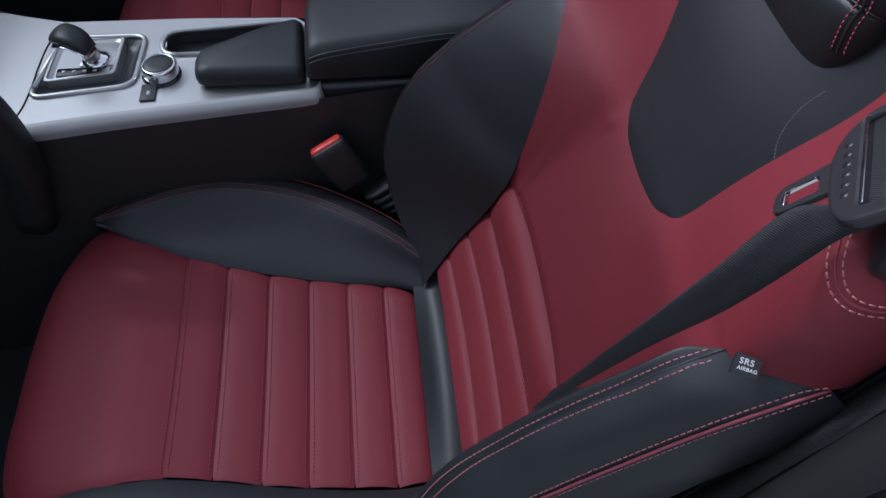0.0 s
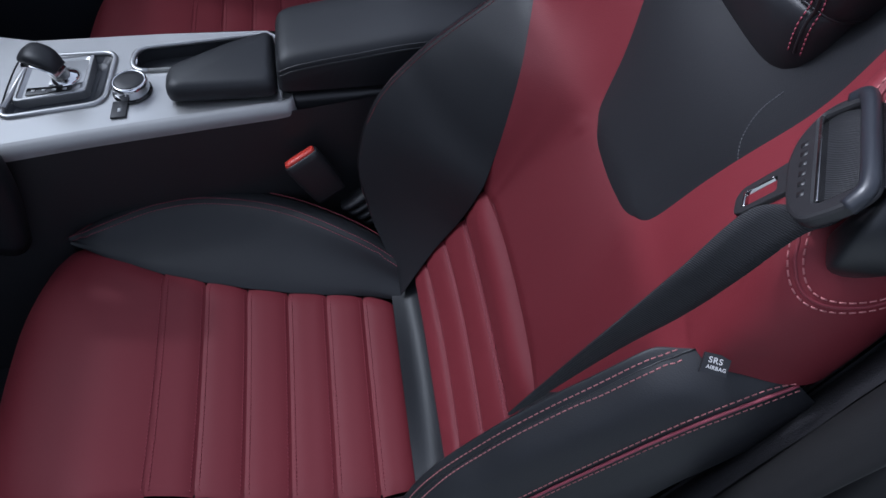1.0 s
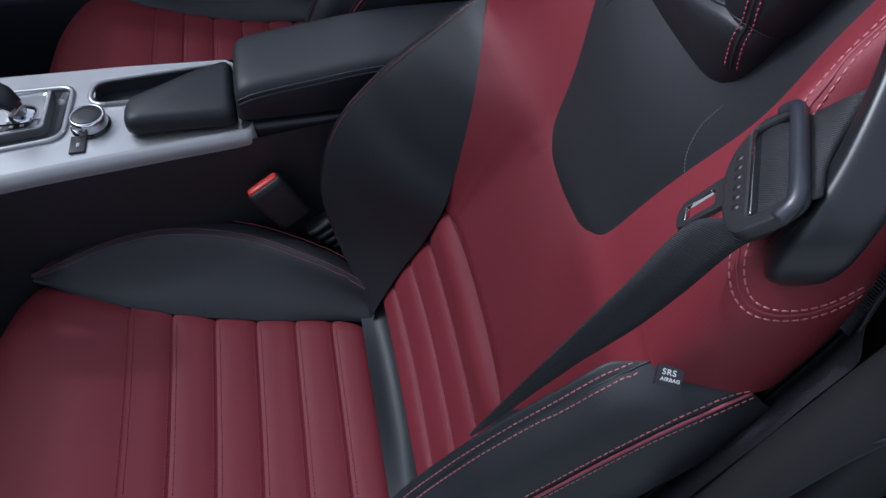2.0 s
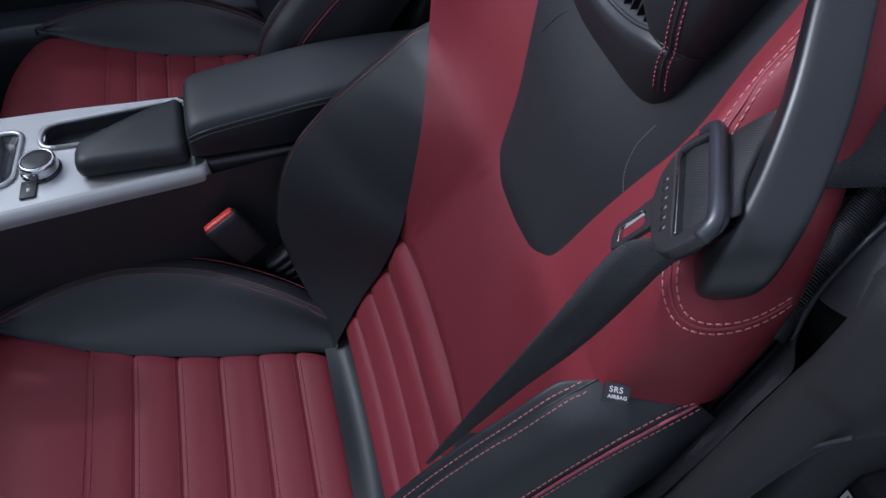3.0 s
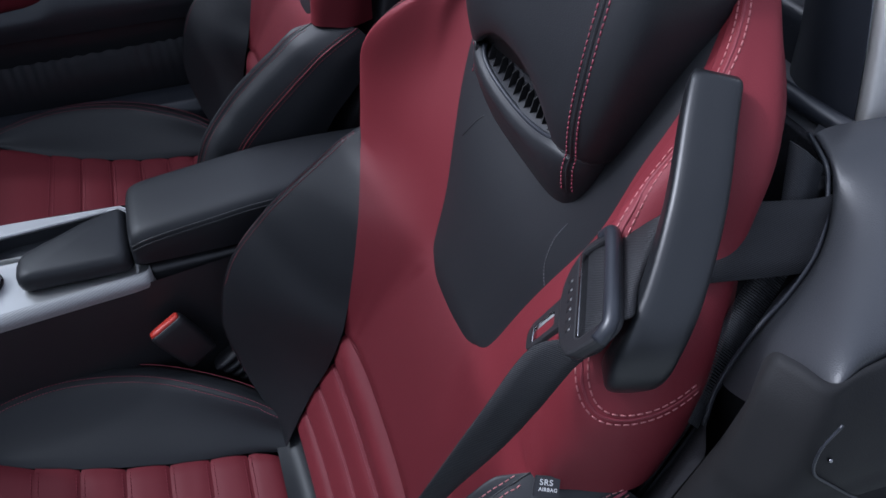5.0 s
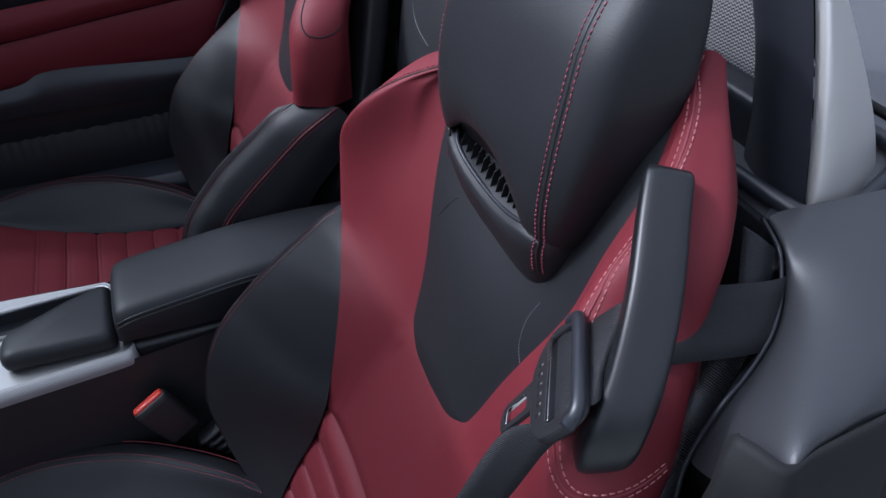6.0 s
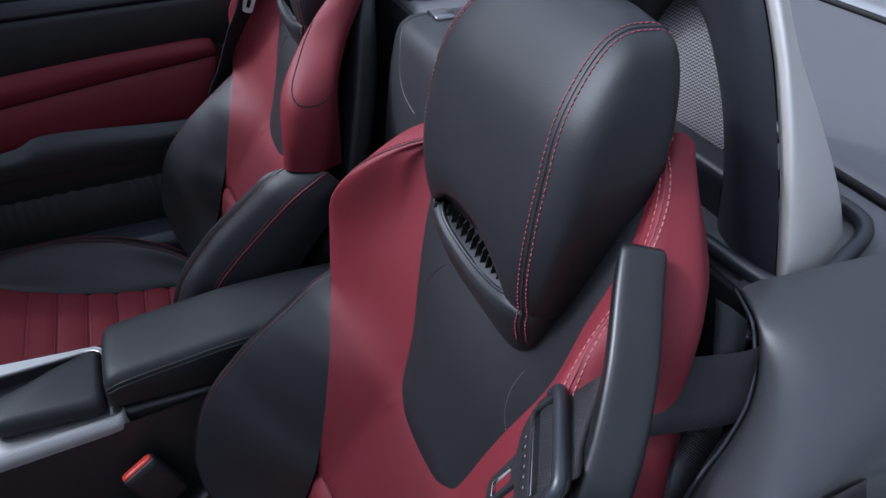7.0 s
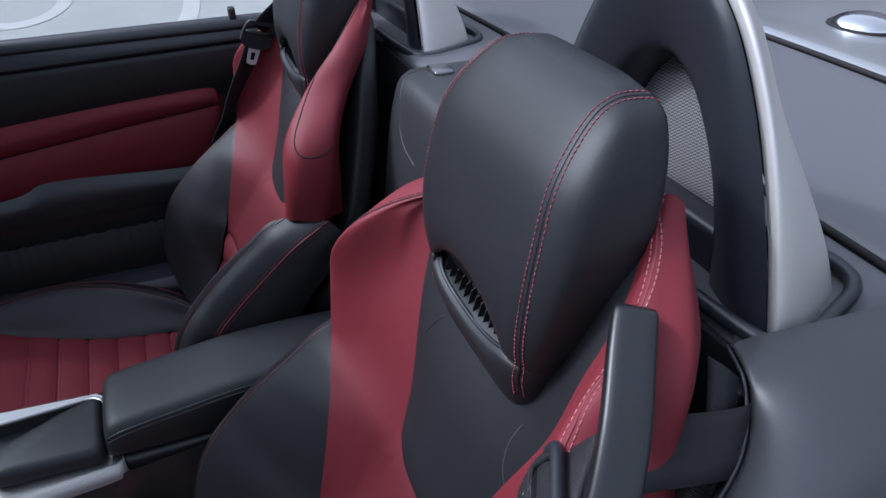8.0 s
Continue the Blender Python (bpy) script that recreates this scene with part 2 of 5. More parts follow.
def rounded(pts, r, seg=5):
    """A polygon of (x, y) with its corners rounded."""
    out, n = [], len(pts)
    for i in range(n):
        a, b, c = Vector(pts[i - 1]), Vector(pts[i]), Vector(pts[(i + 1) % n])
        k = min(r, (a - b).length * 0.45, (c - b).length * 0.45)
        p, q = b + (a - b).normalized() * k, b + (c - b).normalized() * k
        for j in range(seg + 1):
            t = j / seg
            out.append(tuple((1 - t) ** 2 * p + 2 * t * (1 - t) * b + t * t * q))
    return out


def ribbon(bm, centre, widths, width, thick=0.0014, cols=4):
    """A strap along the points of centre; widths: its cross directions."""
    n = len(centre)
    top, low = [], []
    for i in range(n):
        d = (centre[min(i + 1, n - 1)] - centre[max(i - 1, 0)]).normalized()
        w = (widths[i] - d * widths[i].dot(d)).normalized()
        nn = d.cross(w)
        wide = width[i] if isinstance(width, list) else width
        row = [centre[i] + w * (wide * (k / cols - 0.5)) for k in range(cols + 1)]
        top.append([p + nn * thick / 2 for p in row])
        low.append([p - nn * thick / 2 for p in row[::-1]])
    skin(bm, [a + b for a, b in zip(top, low)], True)


def strap(bm, one, two, thick=0.0014, cols=4):
    """A strap between its two edges."""
    n = len(one)
    rows = []
    for i in range(n):
        d = (one[min(i + 1, n - 1)] + two[min(i + 1, n - 1)] - one[max(i - 1, 0)] - two[max(i - 1, 0)]).normalized()
        nn = d.cross(one[i] - two[i]).normalized() * (thick / 2)
        row = [one[i].lerp(two[i], k / cols) for k in range(cols + 1)]
        rows.append([p + nn for p in row] + [p - nn for p in row[::-1]])
    skin(bm, rows, True)


def sweep(bm, path, wdirs, w, h, n=20, power=3.2):
    """A bar of rounded section w x h along path; w, h: numbers per point."""
    m = len(path)
    rows = []
    for i in range(m):
        d = (path[min(i + 1, m - 1)] - path[max(i - 1, 0)]).normalized()
        a = (wdirs[i] - d * wdirs[i].dot(d)).normalized()
        b = d.cross(a)
        row = []
        for k in range(n):
            t = 2 * math.pi * (k + 0.5) / n
            c, s = math.cos(t), math.sin(t)
            f = (abs(c) ** power + abs(s) ** power) ** (-1 / power)
            row.append(path[i] + a * (w[i] / 2 * c * f) + b * (h[i] / 2 * s * f))
        rows.append(row)
    vs = skin(bm, rows, True)
    bm.faces.new(vs[0][::-1])
    bm.faces.new(vs[-1])

# ---- seats ----
SPACING = 0.74
YC = 0.46

CENTRE = [(0.05, 0.40), (0.088, 0.455), (0.112, 0.50), (0.134, 0.55), (0.158, 0.628), (0.205, 0.70), (0.246, 0.757), (0.272, 0.823), (0.288, 0.88), (0.306, 0.94), (0.325, 1.0)]


def cx(z):
    for (x0, z0), (x1, z1) in zip(CENTRE, CENTRE[1:]):
        if z <= z1:
            return x0 + (x1 - x0) * (z - z0) / (z1 - z0)
    return CENTRE[-1][0]


# half outlines of the backrest: x, distance from the seat's middle, z
QUILT_EDGE = [(0.055, 0.132, 0.405), (0.082, 0.137, 0.455), (0.106, 0.138, 0.50), (0.130, 0.130, 0.55), (0.150, 0.108, 0.628)]
RIDGE = [(0.050, 0.150, 0.415), (0.020, 0.215, 0.48), (0.010, 0.236, 0.56), (0.036, 0.240, 0.655), (0.085, 0.238, 0.718), (0.128, 0.236, 0.757), (0.16, 0.235, 0.782), (0.19, 0.234, 0.806), (0.222, 0.233, 0.823)]
PIPING = [(0.085, 0.190, 0.41), (0.045, 0.250, 0.48), (0.045, 0.268, 0.56), (0.085, 0.272, 0.655), (0.122, 0.272, 0.70), (0.16, 0.271, 0.735), (0.195, 0.270, 0.765), (0.228, 0.270, 0.792), (0.28, 0.268, 0.822)]
SIDE = [(0.13, 0.20, 0.40), (0.13, 0.25, 0.47), (0.15, 0.270, 0.55), (0.20, 0.275, 0.64), (0.23, 0.276, 0.69), (0.26, 0.276, 0.725), (0.285, 0.275, 0.755), (0.300, 0.273, 0.780), (0.315, 0.270, 0.800)]
INNER = [(0.158, 0.072, 0.628), (0.204, 0.072, 0.697), (0.241, 0.070, 0.751), (0.255, 0.081, 0.782), (0.270, 0.091, 0.823), (0.286, 0.112, 0.88), (0.306, 0.135, 0.94), (0.325, 0.140, 1.0), (0.36, 0.136, 1.06), (0.390, 0.110, 1.117)]
MIDRED = [(0.155, 0.092, 0.628), (0.188, 0.098, 0.696), (0.218, 0.108, 0.755), (0.230, 0.128, 0.782), (0.246, 0.160, 0.822), (0.258, 0.172, 0.87), (0.285, 0.172, 0.935), (0.308, 0.162, 1.0), (0.35, 0.150, 1.06), (0.392, 0.114, 1.123)]
OUTRED = [(0.150, 0.108, 0.628), (0.168, 0.118, 0.695), (0.188, 0.145, 0.757), (0.203, 0.182, 0.790), (0.218, 0.224, 0.826), (0.226, 0.232, 0.88), (0.240, 0.212, 0.94), (0.283, 0.188, 1.0), (0.34, 0.165, 1.06), (0.396, 0.119, 1.126)]
# the same on the side towards the near door
MIDRED_N = [(0.156, 0.115, 0.628), (0.194, 0.130, 0.696), (0.224, 0.145, 0.755), (0.233, 0.160, 0.780)] + [(0.247, 0.152, 0.818)] + MIDRED[5:7] + [(0.306, 0.164, 1.0), (0.346, 0.161, 1.061), (0.409, 0.102, 1.121)]
INNER_N = INNER[:7] + [(0.320, 0.145, 1.0), (0.350, 0.145, 1.060), (0.406, 0.098, 1.116)]
QUILT_EDGE_N = [(0.058, 0.145, 0.405), (0.084, 0.160, 0.455), (0.107, 0.166, 0.50), (0.130, 0.166, 0.55), (0.150, 0.160, 0.628)]
OUTRED_N = [(0.150, 0.160, 0.628), (0.174, 0.184, 0.690), (0.197, 0.210, 0.755), (0.209, 0.223, 0.787)] + [(0.222, 0.233, 0.823)] + OUTRED[5:8] + [(0.340, 0.179, 1.062), (0.413, 0.106, 1.124)]
WINGMID = [(0.250, 0.258, 0.823), (0.244, 0.262, 0.88), (0.250, 0.252, 0.935), (0.30, 0.212, 0.995), (0.350, 0.192, 1.057), (0.417, 0.110, 1.123)]
WINGOUT = [(0.29, 0.268, 0.822), (0.304, 0.270, 0.88), (0.312, 0.264, 0.935), (0.345, 0.228, 0.99), (0.374, 0.202, 1.052), (0.422, 0.114, 1.117)]
WINGBACK = [(0.345, 0.24, 0.815), (0.35, 0.24, 0.88), (0.357, 0.232, 0.935), (0.378, 0.20, 0.99), (0.398, 0.180, 1.052), (0.425, 0.108, 1.109)]
# lower shoulder on the far side
INNER_I = INNER[:7] + [(0.326, 0.140, 0.994), (0.360, 0.130, 1.013), (0.392, 0.100, 1.022)]
MIDRED_I = MIDRED[:7] + [(0.296, 0.168, 0.990), (0.342, 0.150, 1.014), (0.387, 0.115, 1.025)]
OUTRED_I = OUTRED[:5] + [(0.226, 0.230, 0.88), (0.232, 0.215, 0.935), (0.258, 0.196, 0.975), (0.310, 0.165, 1.009), (0.375, 0.125, 1.024)]
WINGMID_I = [(0.250, 0.254, 0.823), (0.240, 0.247, 0.88), (0.243, 0.230, 0.930), (0.268, 0.214, 0.972), (0.324, 0.196, 1.011), (0.395, 0.150, 1.026)]
WINGOUT_N = [(0.275, 0.262, 0.822), (0.282, 0.260, 0.88), (0.284, 0.248, 0.928), (0.302, 0.234, 0.966), (0.345, 0.214, 1.002), (0.402, 0.170, 1.018)]
WINGBACK_N = [(0.31, 0.235, 0.815), (0.312, 0.235, 0.88), (0.318, 0.228, 0.925), (0.335, 0.216, 0.955), (0.370, 0.196, 0.99), (0.410, 0.160, 1.008)]
# slimmer wings towards the car's middle
WINGOUT_I = [(0.275, 0.262, 0.822), (0.288, 0.264, 0.88), (0.297, 0.256, 0.935), (0.325, 0.222, 0.99), (0.365, 0.190, 1.05), (0.408, 0.127, 1.118)]
WINGBACK_I = [(0.31, 0.235, 0.815), (0.312, 0.235, 0.88), (0.318, 0.225, 0.935), (0.345, 0.195, 0.99), (0.387, 0.163, 1.05), (0.414, 0.122, 1.110)]
CUSH_X = [-0.267, -0.214, -0.159, -0.105, -0.053, -0.003, 0.038]


def cush_half(x, near=False):
    """Half width of the red seat panel at x, on the far or the near side."""
    a = [(-0.50, 0.262), (-0.40, 0.252), (-0.337, 0.216), (-0.262, 0.190), (-0.16, 0.166), (-0.05, 0.148), (0.006, 0.137), (0.04, 0.124)]
    if near:
        a = [(-0.50, 0.175), (-0.40, 0.142), (-0.36, 0.127), (-0.30, 0.118), (-0.262, 0.117), (-0.21, 0.122), (-0.157, 0.131), (-0.106, 0.137), (-0.05, 0.142), (0.0, 0.147), (0.04, 0.143)]
    for (x0, w0), (x1, w1) in zip(a, a[1:]):
        if x <= x1:
            return w0 + (w1 - w0) * (x - x0) / (x1 - x0)
    return a[-1][1]


def cush_z(x, v):
    w = v / 0.25
    t = min(1.0, max(0.0, (-0.08 - x) / 0.34))
    return 0.395 + 0.018 * w * w + 0.044 * t * t * (3 - 2 * t) * 0.5 + 0.022 * t


def cush_at(x, v):
    """A point of the seat panel: v runs from -1 to 1 across it."""
    y = v * cush_half(x, v < 0)
    return V(x, y, cush_z(x, y))


def seat(yc, label):
    surf = []

    def slim(pts, s):
        """Bolster lines; the seat by the far door has a slimmer outer one."""
        if yc > 0.6 and s > 0:
            pts = [(x + 0.015, v - 0.018, z - 0.004) for x, v, z in pts]
        return mirror(pts, s)

    root = thing("car_seat", (0.03, yc, 0.0), label, "car seat", "two front seats")
    dx = 0.03

    def put(name, bm, mat, lab="", parent=None, smooth=True):
        if parent is None:
            bmesh.ops.translate(bm, verts=bm.verts[:], vec=(-dx, 0, 0))
            return part(name, bm, mat, root, lab, smooth)
        bmesh.ops.translate(bm, verts=bm.verts[:], vec=(-dx, 0, 0))
        return part(name, bm, mat, parent, lab, smooth)

    # cushion: ribbed channels
    edges = CUSH_X
    channels = []
    for a, b in zip(edges, edges[1:]):
        bm = bmesh.new()
        cs = []
        for k in range(5):
            x = a + (b - a) * k / 4
            cs.append([cush_at(x, v) for v in (-1, -0.6, 0, 0.6, 1)])
        g = puffed(loft(cs, 28, 24), 0.0044, 2.5, "u" if a > -0.26 else "b", (0, 0, 1))
        skin(bm, puffed(g, 0.0035, 24, "v", (0, 0, 1)))
        channels.append(put("cushion_channel", bm, RED))
    bm = bmesh.new()
    skin(bm, loft([[cush_at(x, 0.98 * v) + V(0, 0, -0.0046 - 0.002 * abs(v) ** 6) for v in (-1, -0.9, -0.5, 0, 0.5, 0.9, 1)] for x in CUSH_X], 24, 24))
    put("cushion_lining", bm, RED)
    # front roll of the cushion
    bm = bmesh.new()
    cs = []
    for x, dz in ((-0.267, 0), (-0.33, 0.002), (-0.39, -0.004), (-0.44, -0.022), (-0.475, -0.062), (-0.488, -0.12), (-0.48, -0.22)):
        f = min(1.0, max(0.0, (-0.30 - x) / 0.1))
        row = []
        for v in (-1, -0.66, -0.33, 0, 0.33, 0.66, 1):
            p = cush_at(max(x, -0.42), v)
            row.append((x + 0.035 * f * abs(v) ** 3, p.y, p.z + dz - 0.012 * f * abs(v) ** 4))
        cs.append(row)
    g = loft(cs, 36, 36)
    skin(bm, puffed(puffed(g, 0.0015, 30, "a", (-0.3, 0, 1)), 0.006, 20, "v", (-0.3, 0, 1)))
    channels.append(put("cushion_front", bm, RED, "smooth red leather front roll"))
    padding = tree_of(channels)
    for x in edges[:-1]:
        for off in (-0.0042, 0.0042):
            bm = bmesh.new()
            stitches(bm, laid(padding, [cush_at(x, 0.97 * v) + V(off - dx, 0, -0.001) for v in [k / 16 - 1 for k in range(33)]], 0, 0.0003, (0, 0, 1)), 0.0052, 0.0008, 0.55)
            tagged(part("cushion_stitching", bm, SEAMTHREAD, root, "dark red stitching"), kind="stuff")
    # cushion bolsters
    for s in (1, -1):
        inner = [tuple(cush_at(x, s) + V(0, 0, -0.003)) for x in (-0.392, -0.345, -0.275, -0.2, -0.1, 0.0, 0.05)]
        ridge = mirror([(-0.394, 0.250, 0.452), (-0.345, 0.255, 0.468), (-0.275, 0.277, 0.473), (-0.2, 0.279, 0.474), (-0.1, 0.251, 0.470), (0.0, 0.192, 0.458), (0.056, 0.154, 0.438)], s)
        outer = mirror([(-0.402, 0.258, 0.444), (-0.345, 0.284, 0.457), (-0.275, 0.307, 0.461), (-0.2, 0.312, 0.461), (-0.1, 0.287, 0.458), (0.0, 0.232, 0.447), (0.07, 0.180, 0.425)], s)
        low = mirror([(-0.40, 0.255, 0.24), (-0.345, 0.288, 0.24), (-0.275, 0.306, 0.24), (-0.2, 0.31, 0.24), (-0.1, 0.29, 0.24), (0.0, 0.26, 0.24), (0.07, 0.22, 0.24)], s)
        mid = [tuple((Vector(a) + Vector(b)) / 2 + V(0, 0.004 * s, -0.004)) for a, b in zip(inner, ridge)]
        bm = bmesh.new()
        skin(bm, puffed(loft([inner, mid, ridge], 14, 48), 0.004, 8, "u", (0, -s, 1)))
        bol = put("cushion_bolster", bm, BLACK, "black leather side bolster of the cushion")
        bm = bmesh.new()
        skin(bm, puffed(loft([ridge, [tuple((Vector(a) + Vector(b)) / 2 + V(0, 0.002 * s, 0.002)) for a, b in zip(ridge, outer)], outer], 8, 48), 0.003, 6, "u", (0, 0, 1)))
        skin(bm, loft([outer, [tuple((Vector(a) * 0.6 + Vector(b) * 0.4) + V(0, 0.008 * s, 0)) for a, b in zip(outer, low)], low], 8, 48))
        side = put("cushion_side", bm, BLACK)
        near_top = tree_of([bol, side])
        rr = [p + V(-dx, 0, 0) for p in crv(ridge, 80)]
        for o in (-0.0042, 0.0042):
            bm = bmesh.new()
            stitches(bm, laid(near_top, rr, o, 0.0003, (0, 0, 1)), 0.0046, 0.0006)
            tagged(part("bolster_stitching", bm, THREAD, root, "row of red stitching"), kind="stuff")
        bm = bmesh.new()
        tube(bm, [p + V(0, 0.001 * s, 0) for p in crv(outer, 60)], 0.0008)
        put("bolster_piping", bm, DARKTHREAD, "thin dark red piping")
    # strip behind the cushion
    bm = bmesh.new()
    skin(bm, loft([[(0.038, v, 0.396 + 0.2 * v * v) for v in (-0.15, -0.07, 0, 0.07, 0.15)], [(0.062, v, 0.393 + 0.6 * v * v) for v in (-0.155, -0.07, 0, 0.07, 0.155)], [(0.080, v, 0.408 + 0.9 * v * v) for v in (-0.155, -0.07, 0, 0.07, 0.155)], [(0.094, v, 0.440 + 0.6 * v * v) for v in (-0.155, -0.07, 0, 0.07, 0.155)]], 10, 20))
    put("cushion_rear_strip", bm, BLACK, "black leather strip behind the seat panel")
    # seat base
    bm = bmesh.new()
    block(bm, -0.42, 0.30, -0.24, 0.24, 0.12, 0.33, 0.03)
    put("seat_base", bm, PLASTIC, "black plastic seat base")

    # backrest: quilted channels
    rows = [0.430, 0.460, 0.505, 0.552, 0.628]
    qe, qn = crv(QUILT_EDGE, 80), crv(QUILT_EDGE_N, 80)

    def quilt(z, v):
        """A point of the quilted panel: v runs from -1 to 1 across it."""
        e = min(qe if v > 0 else qn, key=lambda p: abs(p.z - z))
        return V(cx(z) + (e.x - cx(z)) * abs(v) ** 2, v * e.y, z)

    for z0, z1 in zip(rows, rows[1:]):
        bm = bmesh.new()
        cs = [[quilt(z0 + (z1 - z0) * k / 4, v) for v in (-1, -0.66, -0.33, 0, 0.33, 0.66, 1)] for k in range(5)]
        g = puffed(loft(cs, 24, 30), *((0.0034, 5.0) if z1 < 0.6 else (0.0065, 6.0)), "u")
        full = 0.0018 if z1 < 0.6 else 0.0085
        skin(bm, [[p + V(-1, 0, 0.5) * (full * math.sin(math.pi * (i / 24) ** 1.6) * (1 - abs(j / 15 - 1) ** 5)) for i, p in enumerate(r)] for j, r in enumerate(g)])
        put("back_channel", bm, RED)
    bm = bmesh.new()
    skin(bm, loft([[quilt(z, v) + V(0.0030, 0, -0.001) for v in (-1, -0.66, -0.33, 0, 0.33, 0.66, 1)] for z in rows], 24, 30))
    put("back_lining", bm, RED)
    for z in rows[1:-1]:
        for off in (-0.003, 0.003):
            bm = bmesh.new()
            stitches(bm, [quilt(z, v * 0.98) + V(0.0018 + off * 0.5, 0, off) for v in [k / 16 - 1 for k in range(33)]], 0.0046, 0.0005)
            tagged(put("back_stitching", bm, THREAD, "red stitching"), kind="stuff")
    # red panel below and beside the insert, with the shoulder wings; the insert is cut from the same surface
    deep = (0.001, 0.001, 0.001, 0.002, 0.003, 0.007, 0.024, 0.03, 0.03, 0.03)
    mid = [(p[0] + deep[k], 0.0, p[2] - (0.006 if k == 2 else 0.003 if k == 3 else 0.0)) for k, p in enumerate(INNER)]
    cols = [crv(c, 72) for c in (mirror(OUTRED_N, -1), mirror(MIDRED_N, -1), mirror(INNER_N, -1), mid, INNER_I, MIDRED_I, OUTRED_I)]
    inboard = 1 if yc < 0.6 else -1
    wings = {1: [crv(c, 40) for c in (WINGMID_I, WINGOUT_N, WINGBACK_N)], -1: [crv(mirror(c, -1), 40) for c in ((WINGMID, WINGOUT_I, WINGBACK_I) if inboard < 0 else (WINGMID, WINGOUT, WINGBACK))]}
    g = []
    for j in range(73):
        if j < 32:
            g.append(crv([c[j] for c in cols], 72))
        else:
            row = [w[j - 32] for w in wings[-1][::-1]] + [c[j] for c in cols] + [w[j - 32] for w in wings[1]]
            g.append(crv(row, 144))
    # even out the surface from row to row
    for _ in range(14):
        old = [r[36:109] if j >= 32 else r[:] for j, r in enumerate(g)]
        for j in range(2, 62):
            o = 36 if j >= 32 else 0
            for i in range(73):
                w = min(1.0, min(i, 72 - i) / 9) if j < 36 else 1.0 - max(0, j - 52) / 10
                g[j][i + o] = old[j][i].lerp((old[j - 1][i] + old[j + 1][i]) / 2, 0.5 * w * w)
    # a step down behind the quilted panel
    for j in range(6):
        g[j] = [p + V(0.0005 * (1 - j / 6) ** 1.5, 0, 0) for p in g[j]]
    # the insert's lower corners are rounded
    def at(u, w):
        i, j = int(u), int(w)
        p = g[j][i].lerp(g[j][i + 1], u - i)
        return p.lerp(g[j + 1][i].lerp(g[j + 1][i + 1], u - i), w - j)

    moved = {}
    for ci, sg in ((24, 1), (48, -1)):
        for j in range(9, 24):
            for i in range(ci - 9, ci + 10):
                s = math.hypot((i - ci) / 7.0, (j - 16) / 5.5)
                if s < 1:
                    k = 0.293 * (1 - s) ** 2
                    moved[i, j] = at(i + sg * 7.0 * k, j + 5.5 * k)
    for (i, j), p in moved.items():
        g[j][i] = p
    for j, row in enumerate(g):
        o = 36 if j >= 32 else 0
        for i in range(o, o + 73):
            d = 99
            if j >= 16:
                d = min(abs(i - o - 24), abs(i - o - 48))
            if 24 <= i - o <= 48:
                d = min(d, abs(j - 16))
            if d < 6:
                row[i] = row[i] + V(0.0045 * (1 - d / 6) ** 2, 0, 0)
    bm, bi = bmesh.new(), bmesh.new()
    skin(bm, [[p + V(0.010, 0, -0.035) for p in g[0]], [p + V(0.0035, 0, -0.006) for p in g[0]]] + [r[:] for r in g[:17]])
    mixed = g[16:32] + [g[32][36:109]]
    skin(bm, [r[:25] for r in mixed])
    skin(bm, [r[48:] for r in mixed])
    skin(bm, [r[:61] for r in g[32:]])
    skin(bm, [r[84:] for r in g[32:]])
    bmesh.ops.remove_doubles(bm, verts=bm.verts[:], dist=0.0002)
    surf.append(put("back_panel", bm, RED, "red leather panel and padded shoulder wings round the insert"))
    skin(bi, [r[24:49] for r in mixed])
    skin(bi, [r[60:85] for r in g[32:]])
    bmesh.ops.remove_doubles(bi, verts=bi.verts[:], dist=0.0002)
    surf.append(put("back_insert", bi, BLACK, "black leather insert in the backrest"))
    for s in (1, -1):
        dense = crv(OUTRED_I if s > 0 else OUTRED_N, 72)[:33:4]
        chain = (QUILT_EDGE if s > 0 else QUILT_EDGE_N)[:-1] + [tuple(p) for p in dense]
        bm = bmesh.new()
        ch = [p + V(-0.005, -0.005 * s, 0) * min(1, max(0, (18 - k) / 5)) for k, p in enumerate(crv(mirror(chain, s), 40))]
        rg = crv(slim(RIDGE[:-1] + [OUTRED[4] if s > 0 else RIDGE[-1]], s), 40)
        hollow = V(-0.006, 0.010, 0) if s > 0 else V(0.032, -0.004, -0.022)
        mids = [a.lerp(b, 0.5) + hollow * math.sin(math.pi * k / 40) for k, (a, b) in enumerate(zip(ch, rg))]
        humps = [p + V(0.004, 0.011, 0.006) * min(1, 3 * math.sin(math.pi * k / 40)) for k, p in enumerate(rg)]
        skin(bm, puffed(loft([ch, mids, rg] if s > 0 else [ch, mids, humps, rg], 24, 60), 0.0006, 8, "u", (-1, -s, 0)))
        surf.append(put("back_bolster", bm, BLACK, "black leather side bolster of the backrest"))
        bm = bmesh.new()
        pp = crv(slim(PIPING, s), 40)
        tops = [a.lerp(b, 0.5) + V(-0.008, 0.004 * s, 0.004) * math.sin(math.pi * k / 40) ** 0.5 for k, (a, b) in enumerate(zip(rg, pp))]
        skin(bm, puffed(loft([rg, tops, pp], 12, 60), 0.0008, 8, "u", (-1, s, 0.5)))
        sd = crv(slim(SIDE, s), 40)
        skin(bm, loft([pp, [a.lerp(b, 0.5) + V(0, 0.006 * s, -0.006) for a, b in zip(pp, sd)], sd], 10, 60))
        surf.append(put("bolster_face", bm, BLACK, "black leather outer face of the bolster"))
    # shell at the back
    bm = bmesh.new()
